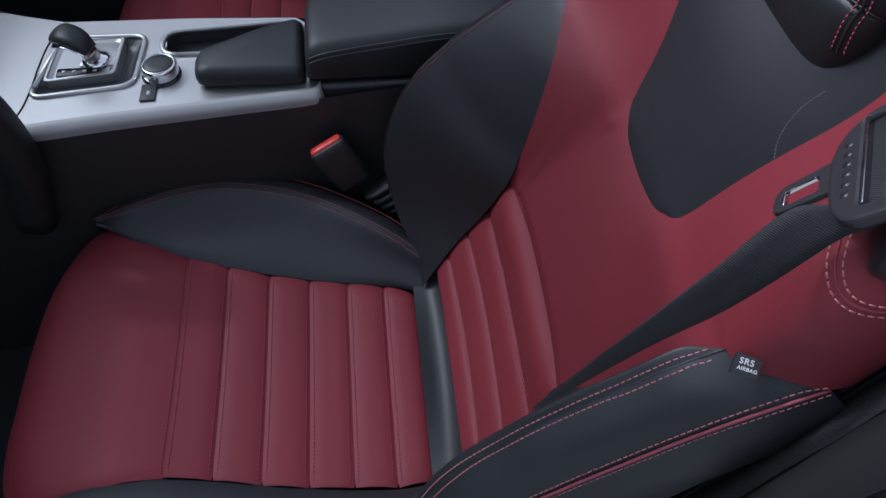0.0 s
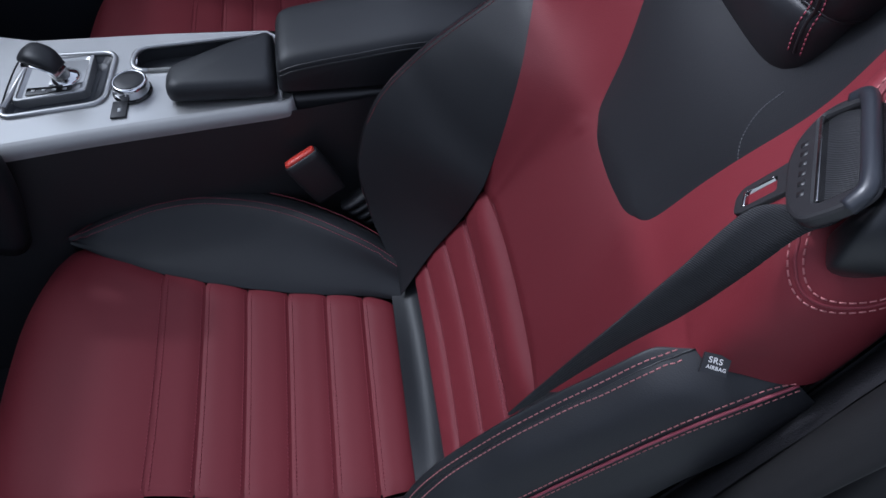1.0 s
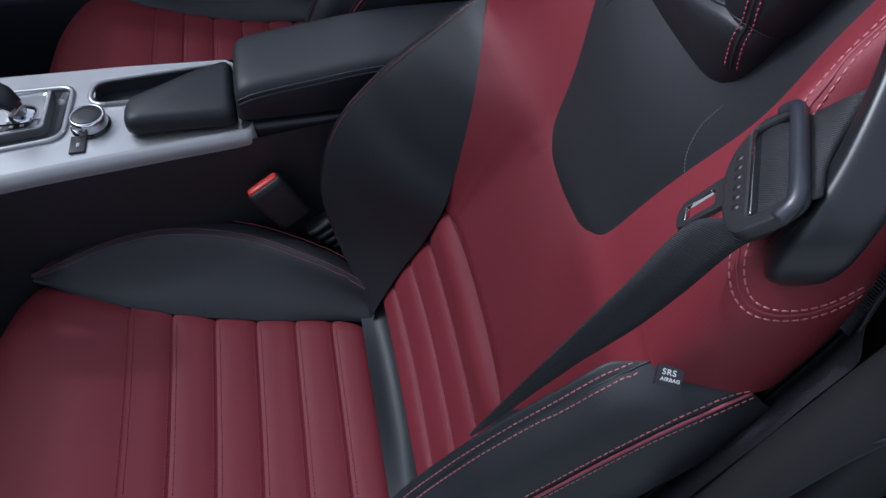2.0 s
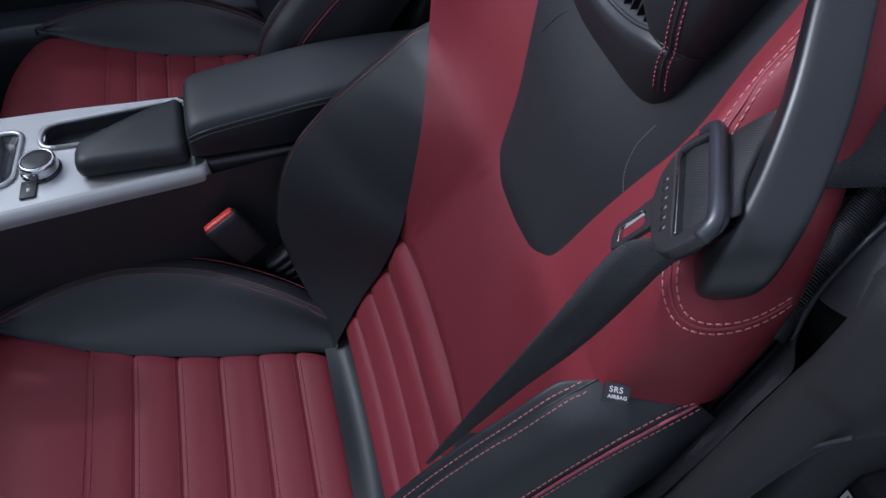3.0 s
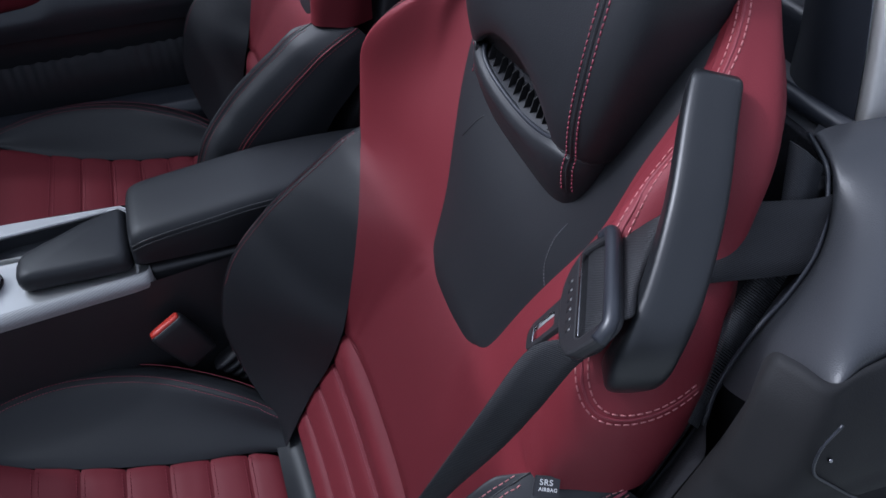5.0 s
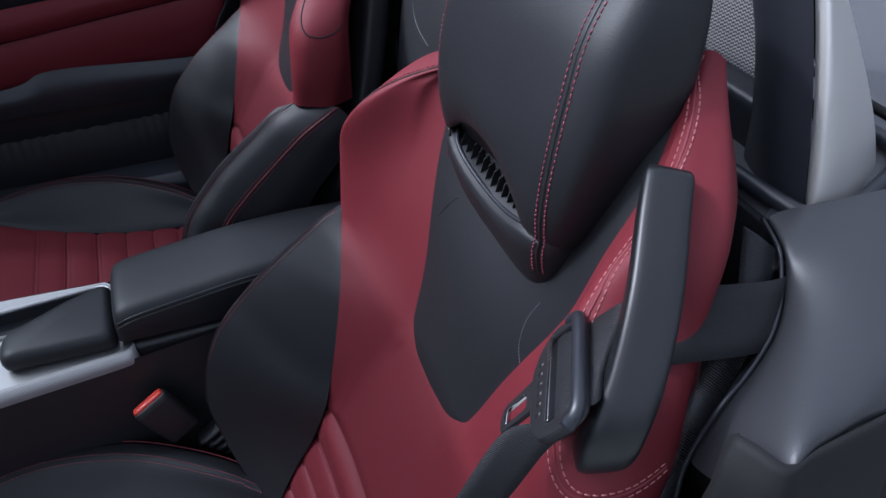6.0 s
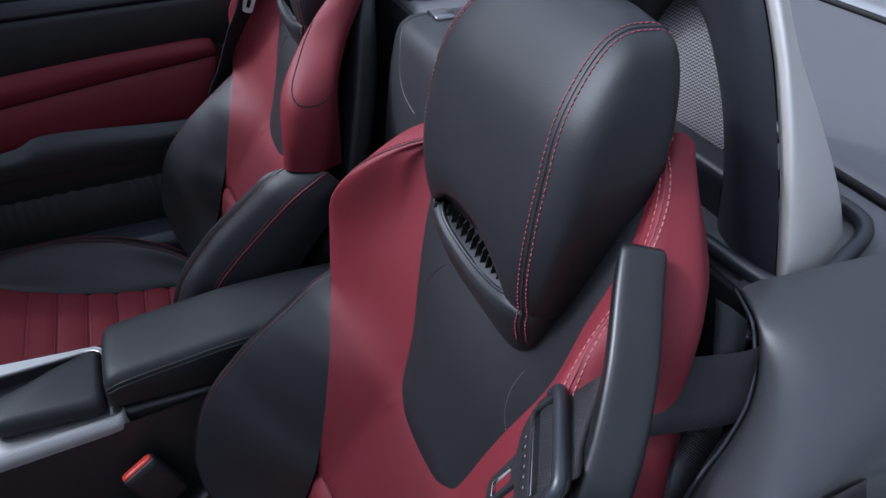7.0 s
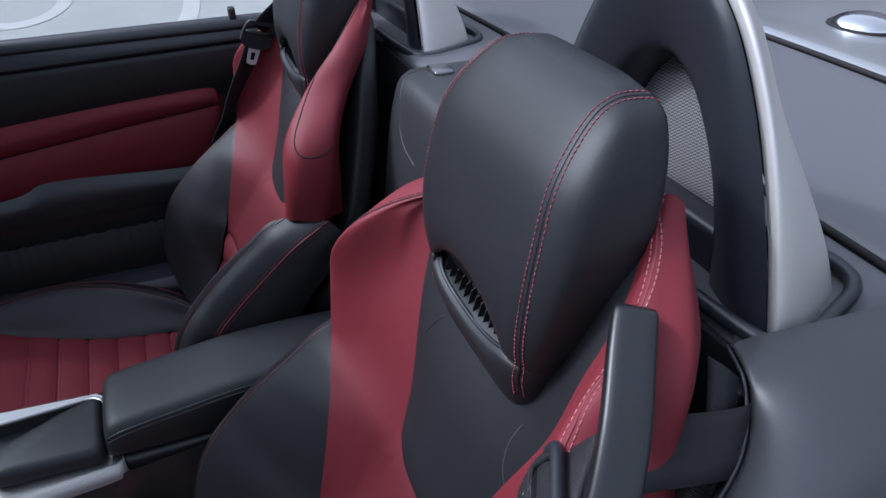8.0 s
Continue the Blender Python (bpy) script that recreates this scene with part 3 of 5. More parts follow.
    rings_body(bm, [(0.40, 0.16, 0.25, 0.20, 0), (0.55, 0.19, 0.30, 0.24, 0), (0.75, 0.29, 0.36, 0.225, 0), (0.9, 0.335, 0.40, 0.19, 0), (1.0, 0.36, 0.41, 0.165, 0), (1.06, 0.385, 0.415, 0.14, 0), (1.09, 0.395, 0.412, 0.12, 0)])
    put("back_shell", bm, PLASTIC, "black plastic backrest shell")
    # collar and head restraint
    bm = bmesh.new()
    rings_body(bm, [(0.902, 0.330, 0.38, 0.062, 0), (0.910, 0.316, 0.39, 0.080, 0), (0.935, 0.303, 0.40, 0.094, 0), (0.965, 0.2945, 0.40, 0.103, 0), (0.980, 0.294, 0.40, 0.106, 0), (0.986, 0.299, 0.40, 0.104, 0)], 56, 5)
    # the collar sags and the head restraint arches round the neck vent
    def sag(v):
        return 0.013 * max(0.0, 1 - abs((v - 0.006) / 0.080) ** 2.2)

    for p in bm.verts:
        if p.co.z > 0.95 and p.co.x < 0.36:
            p.co.z -= sag(p.co.y) * min(1.0, (p.co.z - 0.95) / 0.03) * min(1.0, (0.36 - p.co.x) / 0.04)
    surf.append(put("collar", bm, BLACK, "black leather collar below the head restraint"))
    HR = [(0.984, 0.303, 0.385, 0.104, 0), (0.988, 0.296, 0.39, 0.112, 0), (1.02, 0.292, 0.395, 0.122, 0), (1.06, 0.295, 0.402, 0.127, 0), (1.10, 0.304, 0.406, 0.127, 0), (1.14, 0.318, 0.410, 0.123, 0), (1.168, 0.338, 0.412, 0.114, 0), (1.188, 0.360, 0.410, 0.100, 0), (1.199, 0.382, 0.402, 0.064, 0)]
    bm = bmesh.new()
    rings_body(bm, HR, 72, 5.2)
    for p in bm.verts:
        if p.co.z < 1.075 and p.co.x < 0.36:
            rise = 0.037 * max(0.0, 1 - abs((p.co.y - 0.006) / 0.082) ** 2.4)
            p.co.z += rise * min(1.0, (1.075 - p.co.z) / 0.085) ** 1.3 * min(1.0, (0.36 - p.co.x) / 0.04)
    head = put("head_restraint", bm, BLACK, "black leather head restraint with red stitched seams")
    surf.append(head)
    tree = tree_of(surf)

    def sew(name, curve, rows, mat, lab, pitch=0.0050, r=0.0005, hint=(-1, 0, 0.3), n=90):
        pts = [Vector(p) + V(-dx, 0, 0) for p in crv(curve, n)]
        for k, o in enumerate(rows):
            bm = bmesh.new()
            q = laid(tree, pts, o, 0.0004, hint)
            for _ in range(3):
                q = q[:1] + [(a + b * 2 + c) / 4 for a, b, c in zip(q, q[1:], q[2:])] + q[-1:]
            stitches(bm, q, pitch, r)
            tagged(part(name, bm, mat, root, lab), kind="stuff")

    def groove(name, curve, r, mat, lab, lift=0.0, hint=(-1, 0, 0.3), n=90):
        bm = bmesh.new()
        tube(bm, laid(tree, [Vector(p) + V(-dx, 0, 0) for p in crv(curve, n)], 0, lift, hint), r, 8)
        part(name, bm, mat, root, lab)

    for s in (1, -1):
        out = (-0.7, s, 0.4)
        near = s < 0 and yc < 0.6
        sew("ridge_stitching", slim(RIDGE[1:-1] + [(0.213, 0.2335, 0.818)], s), (-0.0042, 0.0042), PALE if near else DARKTHREAD, "row of pink stitching" if near else "row of red stitching", hint=out)
        groove("ridge_seam", slim(RIDGE[1:], s), 0.0006, PLASTIC, "sunk dark seam", -0.0003, out)
        groove("red_piping", slim(PIPING[1:], s), 0.0012 if near else 0.0010, THREAD if near else DARKTHREAD, "red leather piping", 0.0005, out)
        sew("piping_stitching", slim(PIPING[1:], s), (-0.005, 0.005), PALE if near else DARKTHREAD, "stitching beside the piping", hint=out)
        dz = -0.012 if near else 0.003
        cap_seam = mirror([(0.408, 0.103, 1.118), (0.376, 0.146, 1.092), (0.341, 0.175, 1.057), (0.291, 0.191, 1.0), (0.262, 0.218, 0.968 + dz), (0.246, 0.240, 0.946 + dz), (0.246, 0.258, 0.932 + dz), (0.262, 0.270, 0.926 + dz), (0.285, 0.273, 0.928 + dz), (0.312, 0.266, 0.937 + dz)], s)
        if s > 0:
            cap_seam = [(0.395, 0.128, 1.024), (0.345, 0.150, 1.018), (0.310, 0.167, 1.009), (0.285, 0.184, 0.994), (0.260, 0.203, 0.972), (0.245, 0.219, 0.948), (0.247, 0.232, 0.935), (0.27, 0.247, 0.932)]
        if s > 0 or near:
            sew("wing_stitching", cap_seam, (-0.004, 0.004) if s < 0 else (0.004,), PALE if near else DARKTHREAD, "stitching round the shoulder wing", 0.0054, 0.00055, out)
        # away from the near door a matt black tube draws the cap's shadow line
        groove("wing_seam", cap_seam, 0.0011, DARKTHREAD if near else MOULD, "dark line drawn along the shoulder wing seam", -0.0002, out)
        if s > 0:
            groove("insert_seam", [(0.278, 0.094, 0.889), (0.285, 0.088, 0.899), (0.294, 0.083, 0.908), (0.308, 0.076, 0.915)], 0.0008, PLASTIC, "sunk dark seam", -0.0002, n=20)
        else:
            sew("insert_stitching", mirror([(0.286, 0.108, 0.870), (0.289, 0.099, 0.8786), (0.2935, 0.094, 0.892), (0.298, 0.0925, 0.906), (0.304, 0.097, 0.924)], s), (0.0,), GREYTHREAD, "grey stitching", 0.0028, 0.0004, n=20)
        seam = mirror([(0.2985, 0.0965, 0.944), (0.297, 0.0975, 0.955), (0.2955, 0.100, 0.986), (0.2965, 0.103, 1.02), (0.300, 0.104, 1.06), (0.3085, 0.101, 1.10), (0.322, 0.094, 1.14), (0.342, 0.086, 1.172), (0.362, 0.081, 1.190), (0.385, 0.0815, 1.197), (0.41, 0.084, 1.19)], s)
        if s > 0:
            seam = [(x, v * 1.16, z) for x, v, z in seam]
        groove("head_seam", seam, 0.0012, PLASTIC, "sunk dark seam", -0.0002, (-0.5, s, 0.5))
        sew("head_stitching", seam, (-0.0044, 0.0044), THREAD, "red stitching of the head restraint", 0.0046, 0.0006, (-0.5, s, 0.5), 120)
    for s in (1, -1):
        groove("collar_seam", mirror([(0.33, 0.108, 0.985), (0.305, 0.105, 0.985), (0.2975, 0.094, 0.9855), (0.2965, 0.082, 0.9855)], s), 0.0012, PLASTIC, "sunk dark seam", -0.0004, n=20)
    # warm-air vent: louvres at the back of the gap between collar and head restraint
    bm = bmesh.new()
    skin(bm, [[V(0.314, v, z) for z in (0.965, 0.985, 1.005, 1.03)] for v in (-0.08, -0.04, 0, 0.04, 0.092)])
    put("neck_vent", bm, CARPET, "dark back of the neck vent")
    for k in range(13):
        bm = bmesh.new()
        v = -0.058 + 0.0107 * k
        lo = 0.985 - sag(v)
        vv = [bm.verts.new(p) for p in ((0.313, v - 0.0053, lo), (0.313, v + 0.0053, lo), (0.313, v + 0.0053, lo + 0.010), (0.313, v - 0.0053, lo + 0.019), (0.304, v - 0.0055, lo), (0.308, v - 0.0060, lo + 0.016))]
        for f in ((0, 4, 5, 3), (4, 1, 2, 5), (5, 2, 3), (0, 1, 4)):
            bm.faces.new([vv[i] for i in f])
        put("vent_slat", bm, MOULD, "", None, False)
    bm = bmesh.new()
    tube(bm, [V(0.3005 + 0.010 * max(0.0, abs(v) / 0.085) ** 8, v, 0.9865 - sag(v)) for v in [-0.074 + 0.158 * k / 40 for k in range(41)]], 0.0021, 8)
    put("vent_lip", bm, SATIN, "satin black vent lip")
    return root


driver = seat(YC, "black and red leather sports seat with ribbed red panels")
seat(YC + SPACING + 0.003, "black and red leather sports seat beside the far door")


def airbag_tag():
    bm = bmesh.new()
    o, a, b = V(0.2195, 0.2165, 0.8380), V(0.052, -0.020, -0.004).normalized(), V(-0.018, -0.030, -0.022).normalized()
    n = a.cross(b).normalized()
    if n.z < 0:
        n = -n
    w, h = 0.0172, 0.0135
    ps = [o, o + a * w, o + a * w + b * h, o + b * h]
    lo = [bm.verts.new(p) for p in ps]
    hi = [bm.verts.new(p + n * 0.0036) for p in ps]
    bm.faces.new(hi)
    bm.faces.new(lo[::-1])
    for i in range(4):
        bm.faces.new((lo[i], lo[(i + 1) % 4], hi[(i + 1) % 4], hi[i]))
    bmesh.ops.translate(bm, verts=bm.verts[:], vec=(-0.03, -YC, 0))
    tag = part("airbag_tag", bm, BLACK, driver, "small black woven airbag tag with white letters", False)
    m = Matrix((a, -b, n)).transposed().to_4x4()
    for text, size, pos in (("SRS", 0.0055, (0.0032, -0.0060)), ("AIRBAG", 0.0033, (0.0030, -0.0100))):
        cu = bpy.data.curves.new("lettering", "FONT")
        cu.body = text
        cu.size = size
        cu.extrude = 0.0001
        cu.offset = 0.0001
        cu.space_character = 1.15
        ob = new("lettering", cu)
        ob.data.materials.append(WHITE)
        ob.parent = tag
        ob.matrix_basis = Matrix.Translation(V(-0.03, -YC, 0) + o + n * 0.0040) @ m @ Matrix.Translation((*pos, 0))
        tagged(ob, "white lettering")


airbag_tag()

# ---- setting: ground, floor, body ----
MIDY = 0.83


def setting():
    bm = bmesh.new()
    vs = [bm.verts.new(p) for p in ((-400, -400, 0), (400, -400, 0), (400, 400, 0), (-400, 400, 0))]
    bm.faces.new(vs)
    tagged(part("ground", bm, GROUND, smooth=False), "pale grey concrete yard", "ground", kind="structure")
    # curved white line on the ground
    bm = bmesh.new()
    skin(bm, [[V(-0.76 + a * math.cos(t), 6.46 + b * math.sin(t), 0.004) for a, b in ((0.375, 0.745), (0.27, 0.56))] for t in [2 * math.pi * k / 72 for k in range(73)]])
    skin(bm, [[V(-0.76 + a * math.cos(t), 6.46 + b * math.sin(t), 0.004) for a, b in ((1.30, 2.5), (1.18, 2.3))] for t in [2 * math.pi * k / 72 for k in range(73)]])
    tagged(part("road_marking", bm, PAINT, smooth=False), "curved white painted line on the ground", "road marking", kind="structure")
    # added walls far outside the view shut out low sky, less to the south
    for name, x0, x1, y0, y1, high in (("wall_north", -10, 10, 10.8, 11.2, 6.6), ("wall_south", -10, 10, -9.7, -9.3, 3.4), ("wall_east", 10, 10.4, -9.7, 11.2, 6.6), ("wall_west", -10.4, -10, -9.7, 11.2, 6.6)):
        bm = bmesh.new()
        block(bm, x0, x1, y0, y1, 0, high, 0.0)
        tagged(part(name, bm, SCREENWALL, smooth=False), "added dark wall out of view, blocking the low sky", "wall", kind="structure")
    # floor pan and sills
    bm = bmesh.new()
    block(bm, -1.5, 0.62, -0.02, 1.70, 0.10, 0.16, 0.01)
    tagged(part("floor", bm, CARPET), "black carpeted floor of the car", "floor", kind="structure")
    bm = bmesh.new()
    block(bm, -1.5, 0.55, 0.00, 0.115, 0.16, 0.40, 0.02)
    tagged(part("door_sill", bm, PLASTIC), "black plastic door sill", "sill", kind="structure")
    bm = bmesh.new()
    block(bm, 0.70, 1.06, 0.30, 1.36, 0.22, 0.95, 0.03)
    block(bm, 1.06, 1.90, 0.02, 1.64, 0.22, 0.945, 0.05)
    block(bm, -2.7, -1.52, 0.02, 1.64, 0.22, 0.86, 0.08)
    block(bm, -1.5, 0.70, 1.64, 1.70, 0.18, 0.90, 0.02)
    tagged(part("car_body", bm, BODY), "plain silver body closing the car outside the cabin", "car body", kind="structure")
    # unseen block in the dashboard's place, added to shut out low front light
    bm = bmesh.new()
    block(bm, -1.5, -0.80, 0.05, 1.62, 0.16, 0.99, 0.05)
    tagged(part("wall_front", bm, PLASTIC), "added black wall out of view, shading the cushion fronts", "wall", kind="structure")
    bm = bmesh.new()
    block(bm, 0.52, 0.60, 0.30, 1.62, 0.16, 0.985, 0.02)
    tagged(part("wall_rear", bm, CARPET), "black carpeted rear wall behind the seats", "wall", kind="structure")


setting()


def windscreen():
    """The frame whose top rail throws its shade across both backrests."""
    root = thing("windscreen", (-0.9, MIDY, 0.9), "windscreen in a dark frame in front of the seats", "windscreen", kind="structure")

    def put(name, bm, mat, lab=""):
        bmesh.ops.translate(bm, verts=bm.verts[:], vec=(0.9, -MIDY, -0.9))
        return part(name, bm, mat, root, lab)

    bm = bmesh.new()
    rail = crv([(-0.30, 0.10, 1.178), (-0.26, 0.22, 1.188), (-0.245, 0.48, 1.193), (-0.24, MIDY, 1.196), (-0.245, 1.18, 1.193), (-0.26, 1.44, 1.188), (-0.30, 1.56, 1.178)], 40)
    sweep(bm, rail, [V(0.80, 0, 0.60)] * 41, [0.15] * 41, [0.05] * 41, 24, 3)
    put("top_rail", bm, PLASTIC, "dark top rail of the windscreen")
    for s in (1, -1):
        bm = bmesh.new()
        post = crv([(-1.15, MIDY + 0.79 * s, 0.90), (-0.70, MIDY + 0.77 * s, 1.06), (-0.30, MIDY + 0.73 * s, 1.178)], 20)
        sweep(bm, post, [V(0, 1, 0)] * 21, [0.05] * 21, [0.05] * 21, 16, 3)
        put("windscreen_post", bm, PLASTIC, "dark windscreen post")
    bm = bmesh.new()
    rows = [[V(x, MIDY + f * w, z - 0.02 * f * f) + V(-0.06 * f * f, 0, 0) for f in (-1, -0.6, -0.2, 0.2, 0.6, 1)] for x, z, w in ((-1.10, 0.91, 0.76), (-0.70, 1.06, 0.74), (-0.29, 1.165, 0.71))]
    skin(bm, rows)
    put("windscreen_pane", bm, GLASS, "tinted windscreen glass")


windscreen()


def deck():
    root = thing("rear_deck", (0.5, MIDY, 0.9), "dark grey painted deck behind the seats", "car deck", kind="structure")
    off = V(-0.5, -MIDY, -0.9)

    def put(name, bm, mat, lab=""):
        bmesh.ops.translate(bm, verts=bm.verts[:], vec=off)
        return part(name, bm, mat, root, lab)

    def zt(x, y):
        return 1.022 - 0.012 * ((y - MIDY) / 0.6) ** 2 - 0.05 * max(0, x - 0.6) ** 1.5

    def sheet(x0, x1, y0, y1, drop=0.02, nx=20, ny=40):
        bm = bmesh.new()
        g = [[V(x0 + (x1 - x0) * i / nx, y0 + (y1 - y0) * j / ny, 0) for i in range(nx + 1)] for j in range(ny + 1)]
        for j, row in enumerate(g):
            for i, p in enumerate(row):
                e = min(i, nx - i) * (x1 - x0) / nx
                f = min(j, ny - j) * (y1 - y0) / ny
                d = min(e, f)
                p.z = zt(p.x, p.y) - (0.006 * (1 - d / 0.012) ** 2 if d < 0.012 else 0)
        vs = skin(bm, g)
        rim = [e for e in bm.edges if e.is_boundary]
        r = bmesh.ops.extrude_edge_only(bm, edges=rim)
        for v in r["geom"]:
            if isinstance(v, bmesh.types.BMVert):
                v.co.z -= drop
        return bm

    put("front_deck", sheet(0.455, 0.646, 0.283, 1.377), DECK, "dark grey deck panel round the roll hoops")
    for x, w in ((0.6515, 0.0045), (1.080, 0.005)):
        bm = bmesh.new()
        tube(bm, [V(x, 0.13 + 1.40 * k / 40, zt(x, 0.13 + 1.40 * k / 40) - 0.003) for k in range(41)], w, 8)
        put("deck_seal", bm, MOULD, "black rubber seal in the gap")
    put("deck_lid", sheet(0.6575, 1.073, 0.12, 1.54), DECK, "large dark grey deck lid")
    put("trunk_edge", sheet(1.088, 1.9, 0.0, 1.66), BODY, "silver painted trunk lid edge")
    bm = bmesh.new()
    tube(bm, [V(1.31 + 0.062 * math.cos(t), 0.95 + 0.062 * math.sin(t), zt(1.31, 0.95) + 0.001) for t in [2 * math.pi * k / 40 for k in range(41)]], 0.006, 8)
    put("cap_ring", bm, MOULD, "black ring under the cap")
    bm = bmesh.new()
    block(bm, 0.446, 0.4535, 0.284, 1.376, 0.80, 1.010, 0.002)
    put("deck_front", bm, CARPET, "black carpeted front of the deck")
    # storage hump between the hoops
    bm = bmesh.new()
    rings_body(bm, [(0.80, 0.378, 0.56, 0.165, 0), (0.93, 0.390, 0.56, 0.155, 0), (0.985, 0.400, 0.56, 0.150, 0), (1.010, 0.408, 0.56, 0.146, 0), (1.022, 0.420, 0.56, 0.138, 0), (1.026, 0.440, 0.55, 0.122, 0)], 56, 7)
    bmesh.ops.translate(bm, verts=bm.verts[:], vec=(0, 0.845, 0))
    hump = put("storage_box", bm, BOXGREY, "grey grained storage box between the roll hoops")
    tr = tree_of([hump])
    bm = bmesh.new()
    line = crv([(0.49, 0.955, 1.026), (0.44, 0.962, 1.026), (0.42, 0.956, 1.02), (0.405, 0.935, 0.99), (0.397, 0.917, 0.955), (0.392, 0.89, 0.938), (0.388, 0.85, 0.93)], 40)
    tube(bm, [p - off for p in laid(tr, [p + off for p in line], 0, 0.0)], 0.0011, 6)
    put("lid_edge", bm, BOXGREY, "thin edge of the box lid")
    bm = bmesh.new()
    block(bm, 0.452, 0.482, 0.925, 0.962, 1.020, 1.032, 0.003)
    put("latch", bm, STEEL, "small polished latch")
    bm = bmesh.new()
    res = bmesh.ops.create_uvsphere(bm, u_segments=32, v_segments=16, radius=1)
    for v in bm.verts:
        v.co = V(1.31 + v.co.x * 0.060, 0.95 + v.co.y * 0.060, zt(1.31, 0.95) + 0.004 + v.co.z * 0.022)
    put("filler_cap", bm, CHROME, "silver domed cap on the trunk lid")


deck()


def hoop(yh, label):
    root = thing("roll_hoop", (0.5, yh, 1.02), label, "roll hoop", "two roll hoops")

    def put(name, bm, mat, lab=""):
        bmesh.ops.translate(bm, verts=bm.verts[:], vec=(-0.5, 0, -1.02))
        return part(name, bm, mat, root, lab)

    half_out = [(0.190, 1.005), (0.178, 1.05), (0.160, 1.105), (0.128, 1.176), (0.088, 1.235), (0.045, 1.268), (0, 1.28)]
    half_back = [(0.158, 1.005), (0.146, 1.05), (0.126, 1.105), (0.092, 1.165), (0.060, 1.21), (0.03, 1.235), (0, 1.245)]
    half_in = [(0.100, 1.005), (0.094, 1.05), (0.078, 1.10), (0.052, 1.145), (0.030, 1.168), (0.012, 1.178), (0, 1.180)]

    def deep(z):
        """Depth of the cover, less towards the top."""
        return 0.085 - 0.042 * min(1.0, max(0.0, (z - 1.02) / 0.13))

    def full(h, x):
        return [(x, -a, z) for a, z in h] + [(x, a, z) for a, z in h[::-1][1:]]

    bm = bmesh.new()
    lip = [[(0.480, p[1] * 0.97, p[2] - 0.006) for p in full(half_out, 0)], [(0.474, p[1] * 0.82, p[2] - 0.02) for p in full(half_out, 0)], [(0.486, p[1] * 1.06, p[2] + 0.012) for p in full(half_in, 0)], [(0.510, p[1], p[2]) for p in full(half_in, 0)], [(0.528, p[1], p[2]) for p in full(half_in, 0)]]
    skin(bm, loft(lip, 24, 60))
    put("hoop_frame", bm, SATIN, "black padded hoop frame")
    bm = bmesh.new()
    sil = [[(0.4845, p[1] * 0.955, p[2] - 0.009) for p in full(half_out, 0)], [(0.488, p[1], p[2]) for p in full(half_out, 0)], [(0.49 + 0.45 * deep(p[2]), (p[1] + q[1]) / 2 * 1.03, (p[2] + q[2]) / 2 + 0.006) for p, q in zip(full(half_out, 0), full(half_back, 0))], [(0.49 + deep(p[2]), p[1], p[2]) for p in full(half_back, 0)], [(0.495 + deep(p[2]), p[1] * 0.95, p[2] - 0.006) for p in full(half_back, 0)]]
    skin(bm, loft(sil, 20, 60))
    put("hoop_cover", bm, HOOPS, "satin silver hoop cover")
    bm = bmesh.new()
    skin(bm, loft([[(0.49 + deep(p[2]), p[1], p[2]) for p in full(half_back, 0)], [(0.485 + deep(p[2]), p[1], p[2]) for p in full(half_in, 0)]], 6, 60))
    put("hoop_back", bm, SATIN)
    bm = bmesh.new()
    vs = [bm.verts.new((0.522, p[1] * 1.02, p[2] + 0.002)) for p in crv(full(half_in, 0), 40)]
    bm.faces.new(vs)
    put("hoop_mesh", bm, MESHM, "grey woven wind-stop mesh")
    bm = bmesh.new()
    block(bm, 0.495, 0.55, -0.11, 0.11, 1.0, 1.055, 0.01)
    put("hoop_sill", bm, SATIN)
    # gasket round the foot of each leg
    for s in (1, -1):
        bm = bmesh.new()
        ring = crv([(0.45, s * 0.06, 1.026), (0.452, s * 0.12, 1.024), (0.462, s * 0.17, 1.020), (0.475, s * 0.196, 1.017), (0.50, s * 0.200, 1.016), (0.55, s * 0.182, 1.018), (0.585, s * 0.165, 1.020), (0.597, s * 0.14, 1.022), (0.59, s * 0.08, 1.024)], 50)
        tube(bm, ring, 0.007, 10)
        put("hoop_gasket", bm, SATIN, "dark grey rubber gasket")


hoop(0.477, "black and silver roll hoop with a mesh behind the seat")
hoop(0.477 + 0.765, "black and silver roll hoop with a mesh behind the far seat")


